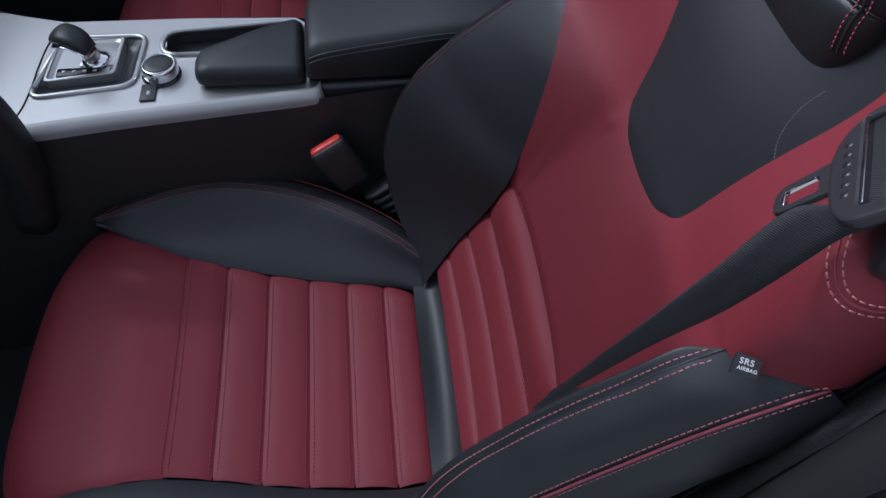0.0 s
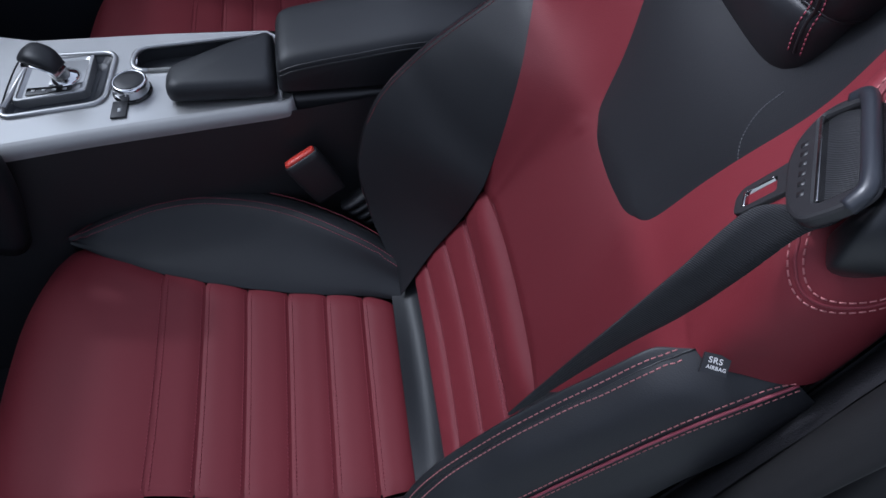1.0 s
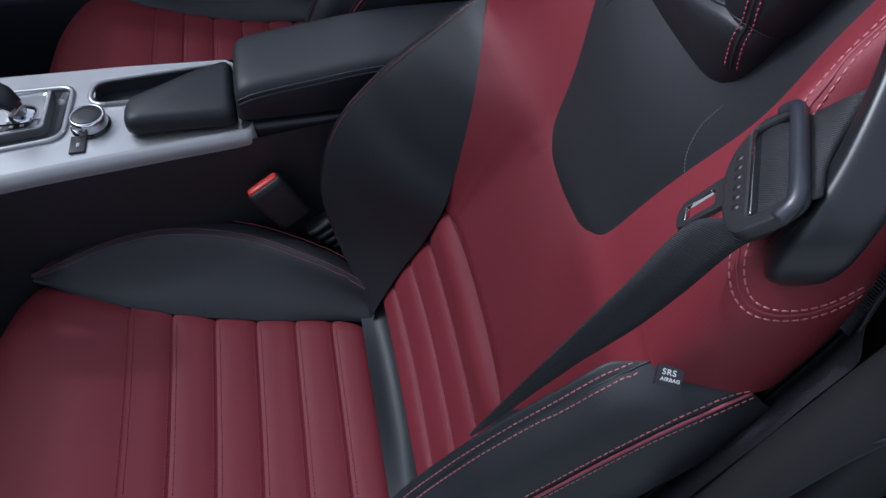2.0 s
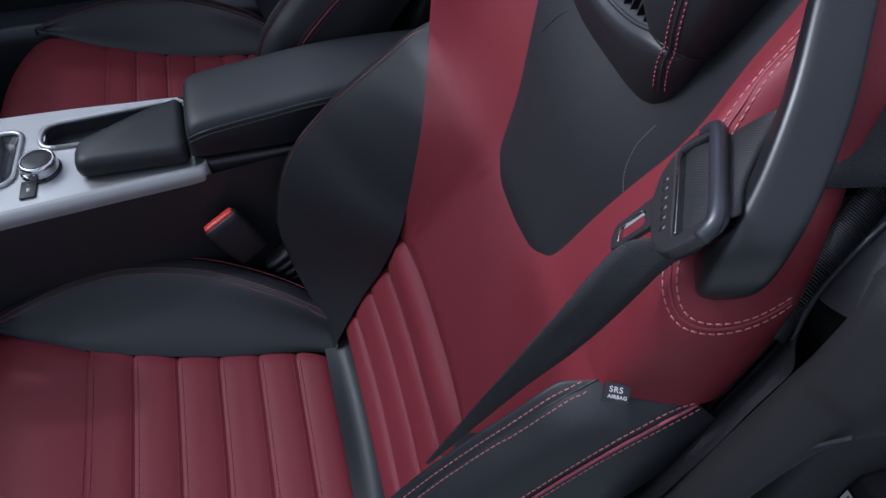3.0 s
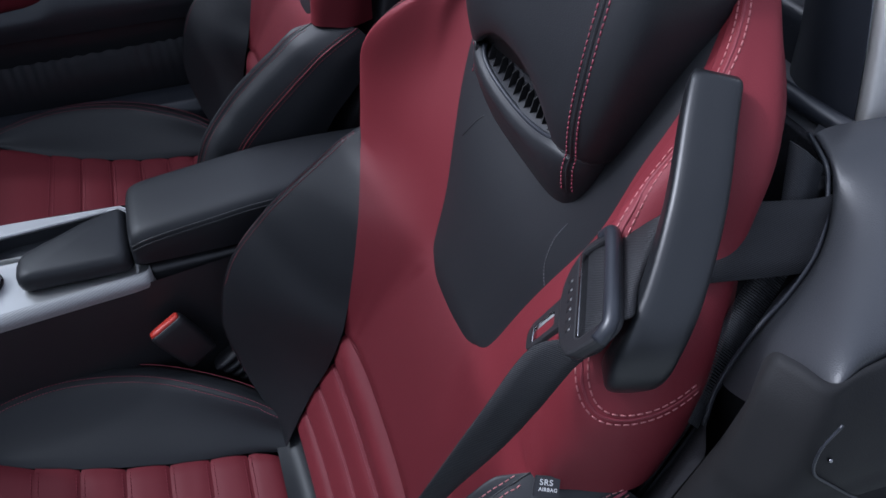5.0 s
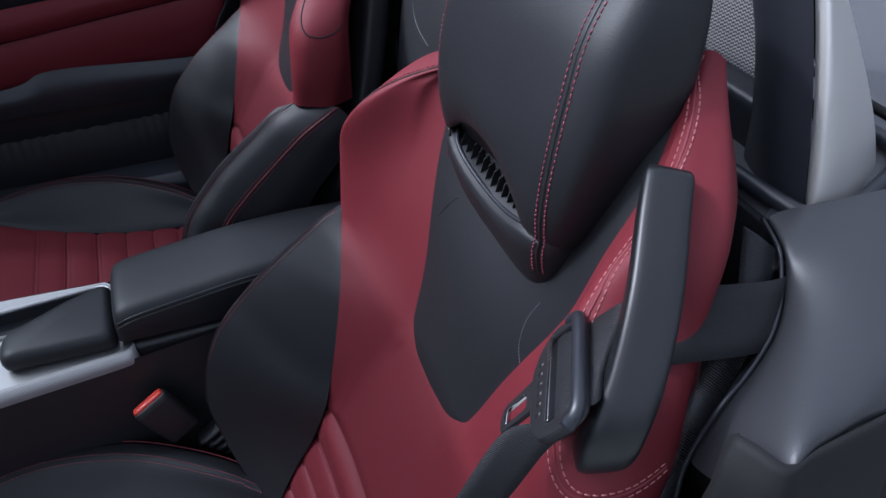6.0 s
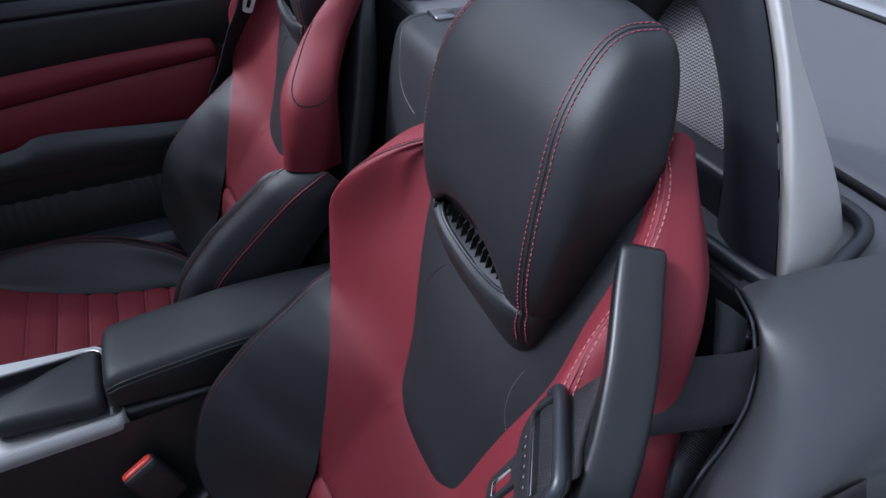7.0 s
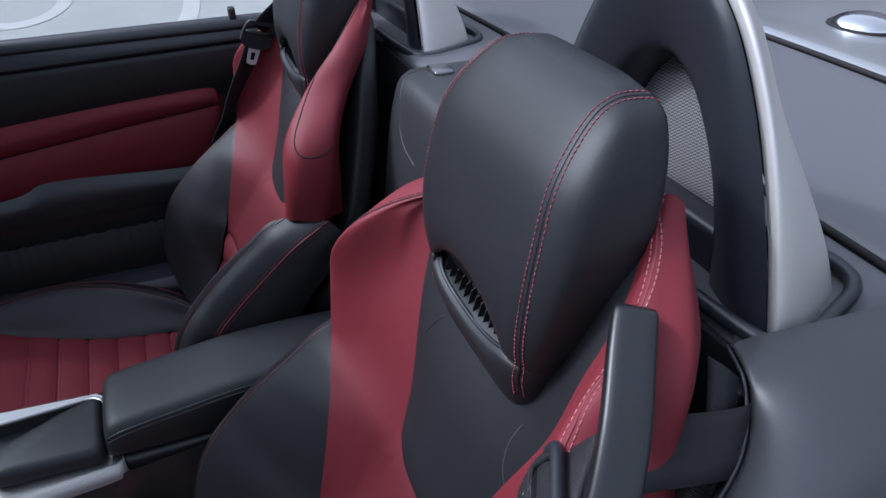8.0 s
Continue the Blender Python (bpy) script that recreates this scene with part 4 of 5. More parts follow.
def side_trim():
    root = thing("side_trim", (0.5, 0.2, 0.6), "grey grained vinyl side trim with a belt slot", "car trim", kind="structure")

    def put(name, bm, mat, lab=""):
        bmesh.ops.translate(bm, verts=bm.verts[:], vec=(-0.5, -0.2, -0.6))
        return part(name, bm, mat, root, lab)

    def sub(name, bm, mat, parent, lab):
        bmesh.ops.translate(bm, verts=bm.verts[:], vec=(-0.5, -0.2, -0.6))
        return part(name, bm, mat, parent, lab, False)

    # upper shell: rows from the slot's edge over the crest and rearwards
    edge = [(0.440, 0.290, 1.020), (0.434, 0.272, 1.019), (0.4296, 0.259, 1.0165), (0.4259, 0.249, 1.0073), (0.4163, 0.234, 0.995), (0.4010, 0.220, 0.9874), (0.3862, 0.211, 0.981), (0.3673, 0.202, 0.9743), (0.345, 0.194, 0.964), (0.328, 0.190, 0.925)]
    crest = [(0.452, 0.288, 1.026), (0.447, 0.270, 1.026), (0.443, 0.256, 1.023), (0.438, 0.243, 1.0195), (0.427, 0.226, 1.014), (0.412, 0.210, 1.009), (0.390, 0.192, 1.005), (0.361, 0.168, 1.003), (0.3265, 0.1300, 1.001), (0.325, 0.136, 0.960)]
    b2 = [(0.52, 0.282, 1.027), (0.51, 0.262, 1.028), (0.50, 0.245, 1.027), (0.485, 0.225, 1.024), (0.465, 0.205, 1.019), (0.445, 0.185, 1.014), (0.42, 0.166, 1.011), (0.39, 0.150, 1.007), (0.352, 0.1335, 1.000), (0.352, 0.140, 0.958)]
    b3 = [(0.70, 0.27, 1.026), (0.69, 0.25, 1.026), (0.67, 0.23, 1.024), (0.64, 0.21, 1.019), (0.60, 0.19, 1.012), (0.56, 0.175, 1.006), (0.51, 0.160, 1.000), (0.46, 0.148, 0.996), (0.41, 0.1405, 0.994), (0.41, 0.146, 0.952)]
    b4 = [(1.0, 0.26, 1.01), (1.0, 0.23, 1.01), (1.0, 0.20, 1.005), (0.97, 0.18, 0.998), (0.92, 0.165, 0.99), (0.85, 0.15, 0.985), (0.75, 0.14, 0.98), (0.65, 0.135, 0.978), (0.55, 0.130, 0.975), (0.55, 0.135, 0.935)]
    inn = [(p[0] + 0.025, p[1] + 0.020, p[2] - 0.004) for p in edge]
    bm = bmesh.new()
    g = loft([inn, edge, crest, b2, b3, b4], 60, 60)
    for _ in range(10):
        g = [[p if i in (0, 60) or j in (0, 60) else p.lerp((g[j - 1][i] + g[j + 1][i] + g[j][i - 1] + g[j][i + 1]) / 4, 0.6) for i, p in enumerate(r)] for j, r in enumerate(g)]
    skin(bm, g)
    put("trim_shell", bm, VINYL, "grained grey vinyl quarter trim")
    lip = [(p[0] - 0.002, p[1] + 0.002, p[2]) for p in edge] + [(0.3180, 0.184, 0.895)]
    bm = bmesh.new()
    tube(bm, crv(lip, 70), 0.0016, 8)
    put("slot_lip", bm, SATIN, "thin rubber lip round the belt slot")
    # moulding of the door post: columns from the belt slot outwards, each from the top down
    cols = [
        [(0.3165, 0.163, 0.978), (0.3160, 0.162, 0.972), (0.3152, 0.161, 0.959), (0.3089, 0.161, 0.923), (0.302, 0.162, 0.893), (0.279, 0.165, 0.80), (0.250, 0.165, 0.70)],
        [(0.3115, 0.1555, 1.000), (0.304, 0.151, 0.985), (0.300, 0.147, 0.955), (0.297, 0.147, 0.923), (0.293, 0.149, 0.893), (0.270, 0.152, 0.80), (0.242, 0.153, 0.70)],
        [(0.315, 0.143, 1.005), (0.306, 0.138, 0.985), (0.303, 0.134, 0.955), (0.300, 0.132, 0.923), (0.297, 0.134, 0.893), (0.272, 0.138, 0.80), (0.244, 0.140, 0.70)],
        [(0.3235, 0.1265, 1.004), (0.318, 0.121, 0.985), (0.314, 0.117, 0.955), (0.311, 0.117, 0.923), (0.309, 0.122, 0.893), (0.287, 0.130, 0.80), (0.257, 0.133, 0.70)],
        [(0.349, 0.131, 1.002), (0.342, 0.121, 0.985), (0.338, 0.114, 0.955), (0.336, 0.112, 0.923), (0.335, 0.117, 0.890), (0.330, 0.165, 0.80), (0.300, 0.165, 0.70)],
        [(0.410, 0.138, 0.997), (0.405, 0.126, 0.978), (0.400, 0.118, 0.95), (0.400, 0.112, 0.92), (0.400, 0.114, 0.885), (0.390, 0.165, 0.80), (0.370, 0.165, 0.70)]]
    bm = bmesh.new()
    g = loft([[(p[0] + 0.022, p[1] + 0.008, p[2] - 0.004) for p in cols[0]]] + cols, 50, 48)
    rolled = [[p + V(0.006, 0.005, -0.004) for p in g[0]], [p + V(0.003, 0.0022, 0.0) for p in g[0]]]
    skin(bm, rolled + g[1:])
    put("post_moulding", bm, MOULD, "dark grey plastic moulding of the door post")
    bm = bmesh.new()
    tube(bm, crv([(0.3105, 0.1170, 0.900), (0.2985, 0.1290, 0.8654), (0.2892, 0.1312, 0.8359), (0.2772, 0.1322, 0.7865), (0.26, 0.133, 0.72)], 30), 0.0016, 6)
    put("moulding_joint", bm, CARPET, "dark joint in the post moulding")
    bm = bmesh.new()
    tube(bm, crv([(0.322, 0.113, 0.993), (0.316, 0.1125, 0.975), (0.320, 0.1115, 0.953), (0.338, 0.1105, 0.932), (0.372, 0.1095, 0.897), (0.40, 0.109, 0.872)], 40), 0.0008, 6)
    put("door_seal", bm, SATIN, "thin rubber door seal")
    bm = bmesh.new()
    bmesh.ops.create_uvsphere(bm, u_segments=12, v_segments=8, radius=0.0014)
    bmesh.ops.translate(bm, verts=bm.verts[:], vec=(0.330, 0.113, 0.957))
    put("post_bolt", bm, STEEL, "small bolt head")
    bm = bmesh.new()
    block(bm, 0.352, 0.95, 0.150, 0.300, 0.16, 0.882, 0.012)
    block(bm, 0.4280, 0.95, 0.090, 0.152, 0.16, 0.715, 0.006)
    put("door_jamb", bm, MOULD, "dark door jamb below the post moulding")
    # information label on the jamb, its printing too small to read
    bm = bmesh.new()
    block(bm, 0.4266, 0.4279, 0.108, 0.1492, 0.640, 0.6943, 0.0)
    label = put("jamb_label", bm, GLOSS, "black-edged white information label")
    bm = bmesh.new()
    block(bm, 0.4262, 0.4266, 0.1095, 0.1477, 0.6415, 0.6928, 0.0)
    sub("label_face", bm, WHITE, label, "white label face")
    for k in range(5):
        bm = bmesh.new()
        block(bm, 0.4258, 0.4262, 0.113, 0.144 - 0.004 * (k % 2), 0.6865 - 0.009 * k, 0.6895 - 0.009 * k, 0.0)
        sub("label_bar", bm, MOULD, label, "dark printed bar")
    # carpeted side panel running down between seat and post
    inner = [(0.334, 0.197, 0.905), (0.3292, 0.196, 0.874), (0.3183, 0.196, 0.8325), (0.3038, 0.196, 0.7897), (0.2828, 0.196, 0.7276), (0.2566, 0.196, 0.6577), (0.20, 0.196, 0.52), (0.12, 0.19, 0.40)]
    outer = [(0.306, 0.166, 0.900), (0.305, 0.165, 0.889), (0.2926, 0.165, 0.852), (0.2807, 0.165, 0.809), (0.261, 0.165, 0.7516), (0.243, 0.165, 0.69), (0.18, 0.16, 0.52), (0.10, 0.15, 0.40)]
    bm = bmesh.new()
    back = [(p[0] + 0.05, p[1] + 0.03, p[2] - 0.01) for p in inner]
    rim = [(p[0] + 0.004, p[1] + 0.006, p[2] - 0.002) for p in inner]
    skin(bm, loft([back, rim, inner, [tuple((Vector(p) + Vector(q)) / 2 + V(-0.004, 0, 0.002)) for p, q in zip(inner, outer)], outer], 16, 50))
    put("side_carpet", bm, FELT, "charcoal carpet on the side panel")
    bm = bmesh.new()
    tube(bm, [p + V(-0.006, 0.004, 0.0) for p in crv(inner[:6], 40)], 0.0022, 6)
    put("carpet_binding", bm, PLASTIC, "black edge binding of the carpet")
    # small block at the top of the slot
    bm = bmesh.new()
    block(bm, 0.430, 0.444, 0.262, 0.276, 0.988, 0.999, 0.003)
    put("slot_block", bm, VINYL, "small grey block in the belt slot")
    # ribbed bellows in the slot
    bm = bmesh.new()
    ribs = crv([(0.420, 0.262, 1.020), (0.412, 0.250, 1.000), (0.400, 0.236, 0.982), (0.378, 0.222, 0.968), (0.352, 0.208, 0.955), (0.335, 0.200, 0.938), (0.322, 0.193, 0.905), (0.317, 0.190, 0.885)], 130)
    for k, c in enumerate(ribs):
        w = 1.0 - 0.55 * k / 130
        tube(bm, [c + V(-0.014, 0.015, 0.012) * w, c + V(-0.007, 0.006, 0.008) * w, c + V(0.002, -0.002, 0.0)], 0.00055, 5)
    tagged(put("bellows", bm, VINYL, "ribbed black rubber bellows"), kind="stuff")


side_trim()


def far_door():
    root = thing("door_far", (0.0, 1.55, 0.4), "closed far door with red and black inner panel", "car door", kind="structure")

    def put(name, bm, mat, lab=""):
        bmesh.ops.translate(bm, verts=bm.verts[:], vec=(0, -1.55, -0.4))
        return part(name, bm, mat, root, lab)

    def strip(rows, n=40, m=8):
        bm = bmesh.new()
        skin(bm, loft(rows, m, n))
        return bm

    xs = (-1.2, -0.7, -0.3, 0.1, 0.42)

    def line(y, z, slope=0.0):
        return [(x, y, z + slope * x) for x in xs]

    bm = bmesh.new()
    block(bm, -1.2, 0.47, 1.575, 1.63, 0.18, 0.965, 0.01)
    put("door_core", bm, PLASTIC, "black door shell")
    put("top_rail", strip([line(1.60, 0.955), line(1.59, 0.972), line(1.572, 0.978), line(1.556, 0.972), line(1.55, 0.958), line(1.556, 0.954)]), SATIN, "grey satin upper door rail")
    put("upper_panel", strip([line(1.556, 0.956), line(1.55, 0.950), line(1.545, 0.930, 0.02), line(1.552, 0.926, 0.02)]), SATIN)
    put("black_panel", strip([line(1.552, 0.924, 0.02), line(1.545, 0.915, 0.02), line(1.548, 0.86, 0.05), line(1.565, 0.81, 0.06)]), BLACK, "black leather upper door panel")
    bm = bmesh.new()
    r1 = [(-1.2, 1.56, 0.74), (-0.7, 1.555, 0.775), (-0.22, 1.55, 0.818), (0.0, 1.55, 0.835), (0.17, 1.555, 0.842), (0.20, 1.57, 0.835)]
    r2 = [(-1.2, 1.548, 0.70), (-0.7, 1.545, 0.735), (-0.23, 1.54, 0.785), (0.0, 1.54, 0.812), (0.175, 1.545, 0.820), (0.205, 1.57, 0.815)]
    r3 = [(-1.2, 1.56, 0.66), (-0.7, 1.555, 0.70), (-0.24, 1.55, 0.752), (0.0, 1.55, 0.78), (0.175, 1.552, 0.797), (0.208, 1.57, 0.795)]
    r4 = [(-1.2, 1.55, 0.62), (-0.7, 1.548, 0.65), (-0.25, 1.545, 0.71), (0.0, 1.545, 0.735), (0.165, 1.548, 0.745), (0.19, 1.57, 0.745)]
    r5 = [(-1.2, 1.56, 0.60), (-0.7, 1.56, 0.62), (-0.25, 1.555, 0.66), (0.0, 1.555, 0.67), (0.13, 1.555, 0.67), (0.15, 1.57, 0.67)]
    skin(bm, puffed(loft([r1, r2, r3], 10, 50), 0.004, 8, "u", (0, -1, 0)))
    put("red_upper", bm, RED, "dark red leather door panel")
    bm = bmesh.new()
    skin(bm, puffed(loft([r3, r4, r5], 12, 50), 0.004, 8, "u", (0, -1, 0)))
    put("red_lower", bm, RED, "dark red leather door panel")
    put("door_armrest", strip([[(-1.2, 1.555, 0.64), (-0.7, 1.55, 0.645), (-0.27, 1.55, 0.662), (-0.16, 1.55, 0.688), (0.1, 1.55, 0.672), (0.4, 1.55, 0.67)], [(-1.2, 1.54, 0.645), (-0.7, 1.54, 0.65), (-0.27, 1.54, 0.652), (-0.16, 1.538, 0.672), (0.1, 1.538, 0.658), (0.4, 1.538, 0.656)], [(-1.2, 1.535, 0.63), (-0.7, 1.535, 0.632), (-0.27, 1.533, 0.637), (-0.16, 1.533, 0.645), (0.1, 1.533, 0.640), (0.4, 1.533, 0.638)], [(-1.2, 1.548, 0.60), (-0.7, 1.548, 0.60), (-0.27, 1.548, 0.60), (-0.16, 1.548, 0.60), (0.1, 1.548, 0.60), (0.4, 1.548, 0.60)]]), VINYL, "dark grey padded door armrest")
    put("lower_panel", strip([line(1.555, 0.60), line(1.56, 0.52), line(1.55, 0.44), line(1.54, 0.20)]), PLASTIC)
    # gathered map pocket
    bm = bmesh.new()
    rows = []
    for f in (0, 0.05, 0.12, 0.4, 0.75, 1.0):
        rows.append([(x, 1.535 - 0.012 * math.sin(f * 3) + 0.0011 * math.sin(x * 250 + 3 * math.sin(x * 23)) * (1 - f) ** 2, 0.562 + 0.02 * x + 0.0016 * math.sin(x * 210 + 2 * math.sin(x * 31)) * (f < 0.2) - 0.12 * f) for x in [-1.0 + 1.35 * k / 400 for k in range(401)]])
    skin(bm, loft(rows, 15, 400))
    put("map_pocket", bm, BLACK, "gathered black map pocket")
    put("door_sill_far", strip([line(1.545, 0.452), line(1.52, 0.458), line(1.48, 0.45), line(1.46, 0.42), line(1.45, 0.20)]), SATIN, "satin black sill below the door")
    bm = bmesh.new()
    block(bm, 0.248, 0.262, 1.558, 1.580, 0.972, 0.996, 0.003)
    put("rail_clip", bm, PLASTIC, "small black clip on the door rail")
    bm = bmesh.new()
    block(bm, 0.40, 0.46, 1.44, 1.60, 0.2, 0.98, 0.02)
    put("door_post", bm, PLASTIC)


far_door()


# ---- centre console ----
def bm_band(rows):
    bm = bmesh.new()
    skin(bm, loft(rows, 10, 50))
    return bm


def console():
    root = thing("centre_console", (-0.2, 0.85, 0.15), "black centre console with silver trim and a padded armrest", "console")
    off = V(0.2, -0.85, -0.15)

    def put(name, bm, mat, lab="", parent=None, smooth=True):
        bmesh.ops.translate(bm, verts=bm.verts[:], vec=off)
        return part(name, bm, mat, parent or root, lab, smooth)

    bm = bmesh.new()
    skin(bm, loft([[(-1.1, 0.725, 0.56), (-0.6, 0.735, 0.575), (-0.33, 0.752, 0.583), (-0.05, 0.772, 0.596), (0.2, 0.775, 0.62), (0.5, 0.775, 0.64)], [(-1.1, 0.705, 0.42), (-0.6, 0.715, 0.42), (-0.33, 0.735, 0.42), (-0.05, 0.757, 0.43), (0.2, 0.765, 0.43), (0.5, 0.765, 0.43)], [(-1.1, 0.69, 0.15), (-0.6, 0.70, 0.15), (-0.33, 0.72, 0.15), (-0.05, 0.74, 0.15), (0.2, 0.75, 0.15), (0.5, 0.75, 0.15)]], 10, 40))
    skin(bm, loft([[(-1.1, 0.975, 0.56), (-0.33, 0.955, 0.583), (-0.05, 0.935, 0.596), (0.5, 0.925, 0.64)], [(-1.1, 1.0, 0.15), (-0.33, 0.985, 0.15), (-0.05, 0.97, 0.15), (0.5, 0.95, 0.15)]], 6, 40))
    block(bm, -0.07, 0.5, 0.785, 0.915, 0.5, 0.605, 0.01)
    put("console_body", bm, PLASTIC, "matt black console side")

    def zt(x, y):
        return 0.606 + 0.02 * x

    outer = [(-0.75, 0.732), (-0.6, 0.740), (-0.449, 0.750), (-0.328, 0.763), (-0.188, 0.774), (-0.09, 0.781), (-0.072, 0.784), (-0.066, 0.794), (-0.08, 0.80), (-0.085, 0.86), (-0.085, 0.925), (-0.10, 0.940), (-0.25, 0.955), (-0.43, 0.966), (-0.50, 0.99), (-0.58, 1.02), (-0.75, 1.03)]
    shifter = rounded([(-0.445, 0.800), (-0.312, 0.812), (-0.308, 0.920), (-0.425, 0.926)], 0.02)
    tray = rounded([(-0.284, 0.872), (-0.284, 0.925), (-0.09, 0.932), (-0.09, 0.86)], 0.028)
    bm = bmesh.new()
    plate(bm, outer, [shifter, tray], 0.004, zt)
    # rolled near edge of the trim
    near = outer[:8]
    rows = []
    for f, dy, dz in ((0, 0, 0), (0.25, -0.007, -0.002), (0.6, -0.013, -0.009), (1, -0.012, -0.020)):
        rows.append([(x + (0.004 * f if i > 5 else 0), y + dy, zt(x, y) + dz) for i, (x, y) in enumerate(near)])
    put("trim_band", bm_band(rows), WEAVE, "silver band with fine woven pattern")
    far = outer[10:]
    skin(bm, loft([[(x, y, zt(x, y)) for x, y in far], [(x, y + 0.008, zt(x, y) - 0.008) for x, y in far], [(x, y + 0.008, zt(x, y) - 0.026) for x, y in far]], 8, 50))
    put("silver_trim", bm, SILVER, "silver trim with fine woven pattern", smooth=False)
    bm = bmesh.new()
    pad = crv([(-0.619, 0.70, 0.71), (-0.519, 0.70, 0.705), (-0.461, 0.705, 0.68), (-0.447, 0.71, 0.62), (-0.451, 0.715, 0.55), (-0.474, 0.72, 0.45)], 24)
    sweep(bm, pad, [V(0, 1, 0)] * 25, [0.05] * 25, [0.05] * 25, 20, 3)
    put("knee_pad", bm, BLACK, "black padded knee rest beside the console")
    # shifter recess
    gate = rounded([(-0.432, 0.830), (-0.341, 0.842), (-0.339, 0.922), (-0.430, 0.917)], 0.008)

    def inset(pts, d, z):
        c = sum((V(x, y, 0) for x, y in pts), V(0, 0, 0)) / len(pts)
        return [V(x, y, z) - (V(x, y, 0) - c).normalized() * d for x, y in pts]

    bm = bmesh.new()
    skin(bm, [inset(shifter, 0, 0.600), inset(shifter, 0.006, 0.5965), inset(shifter, 0.014, 0.5915), inset(shifter, 0.026, 0.588)], True)
    cap(bm, [bm.verts.new(p) for p in inset(shifter, 0.026, 0.588)])
    put("shifter_well", bm, SATIN, "satin black shifter recess", smooth=False)
    bm = bmesh.new()
    tube(bm, [V(x, y, zt(x, y) + 0.001) for x, y in shifter + shifter[:1]], 0.0042, 8)
    put("shifter_ring", bm, SILVER, "polished frame of the shifter recess")
    bm = bmesh.new()
    rows = [inset(gate, -0.003, 0.586), inset(gate, -0.001, 0.5995), inset(gate, 0.0, 0.6010), inset(gate, 0.004, 0.6013), inset(gate, 0.0055, 0.5995), inset(gate, 0.012, 0.5965)]
    skin(bm, rows, True)
    cap(bm, [bm.verts.new(p) for p in rows[-1]])
    put("gate_plate", bm, SILVER, "silver gate plate with a raised frame", smooth=False)
    bm = bmesh.new()
    block(bm, -0.392, -0.346, 0.862, 0.912, 0.5965, 0.5985, 0.0008)
    put("gate_cover", bm, SILVER, "silver sliding cover of the gate")
    bm = bmesh.new()
    block(bm, -0.418, -0.360, 0.841, 0.856, 0.596, 0.6005, 0.001)
    ind = put("gear_display", bm, GLOSS, "black gear display strip")
    for k in range(4):
        bm = bmesh.new()
        block(bm, -0.411 + 0.0135 * k, -0.406 + 0.0135 * k, 0.8465, 0.8505, 0.6005, 0.6009, 0.0)
        put("gear_mark", bm, WHITE, "small white mark", ind)
    bm = bmesh.new()
    base = crv([(-0.372, 0.872, 0.594), (-0.374, 0.866, 0.618), (-0.377, 0.860, 0.638)], 12)
    sweep(bm, base, [V(1, 0, 0)] * 13, [0.021 + 0.0005 * k for k in range(13)], [0.015 + 0.0004 * k for k in range(13)])
    lever = put("gear_lever", bm, SILVER, "silver gear lever with a black leather grip")
    bm = bmesh.new()
    lathe(bm, V(-0.371, 0.874, 0), [(0.020, 0.5985), (0.0195, 0.601), (0.016, 0.604), (0.011, 0.607), (0.0085, 0.610)], 28)
    put("lever_collar", bm, CHROME, "chrome collar of the gear lever", lever)
    bm = bmesh.new()
    grip = crv([(-0.361, 0.848, 0.634), (-0.373, 0.853, 0.646), (-0.391, 0.861, 0.651), (-0.407, 0.869, 0.645)], 16)
    sweep(bm, grip, [V(0, 1, 0)] * 17, [0.022 + 0.015 * math.sin(math.pi * (k + 2) / 20) for k in range(17)], [0.008 + 0.011 * math.sin(math.pi * (k + 2) / 20) for k in range(17)], 20, 2.4)
    put("lever_grip", bm, BLACK, "black leather grip", lever)
    bm = bmesh.new()
    sweep(bm, [p + V(0, 0, -0.008) for p in grip], [V(0, 1, 0)] * 17, [0.0245 + 0.016 * math.sin(math.pi * (k + 2) / 20) for k in range(17)], [0.005] * 17, 20, 2.4)
    put("grip_band", bm, CHROME, "polished band round the grip", lever)
    # joint line across the trim
    bm = bmesh.new()
    tube(bm, [p + V(0, 0, 0.0004) for p in crv([(-0.452, 0.768, zt(-0.452, 0)), (-0.448, 0.79, zt(-0.448, 0)), (-0.446, 0.83, zt(-0.446, 0)), (-0.446, 0.87, zt(-0.446, 0)), (-0.442, 0.92, zt(-0.442, 0)), (-0.425, 0.962, zt(-0.425, 0))], 40)], 0.0012, 6)
    put("trim_joint", bm, MOULD, "dark joint line in the trim")
    bm = bmesh.new()
    block(bm, -0.282, -0.278, 0.890, 0.906, 0.586, 0.601, 0.0015)
    put("tray_tab", bm, CHROME, "small chrome tab in the tray")
    # round controller
    bm = bmesh.new()
    rings_body(bm, [(0.600, -0.303, -0.251, 0.026, 0), (0.603, -0.303, -0.251, 0.026, 0)], 40, 2.0)
    bmesh.ops.translate(bm, verts=bm.verts[:], vec=(0, 0.83, 0))
    ctl = put("round_controller", bm, GLOSS, "black and chrome round controller")
    bm = bmesh.new()
    lathe(bm, V(-0.277, 0.83, 0), [(0.0231, 0.602), (0.0237, 0.605), (0.0237, 0.6150), (0.0230, 0.6185), (0.0213, 0.6205), (0.0198, 0.6208), (0.0193, 0.6195)], 60)
    put("controller_ring", bm, CHROME, "chrome ring", ctl)
    bm = bmesh.new()
    lathe(bm, V(-0.277, 0.83, 0), [(0.0194, 0.618), (0.0192, 0.6202), (0.0178, 0.6210), (0.0087, 0.6214), (0.0002, 0.6214)], 48)
    put("controller_cap", bm, PLASTIC, "matt black cap", ctl)
    bm = bmesh.new()
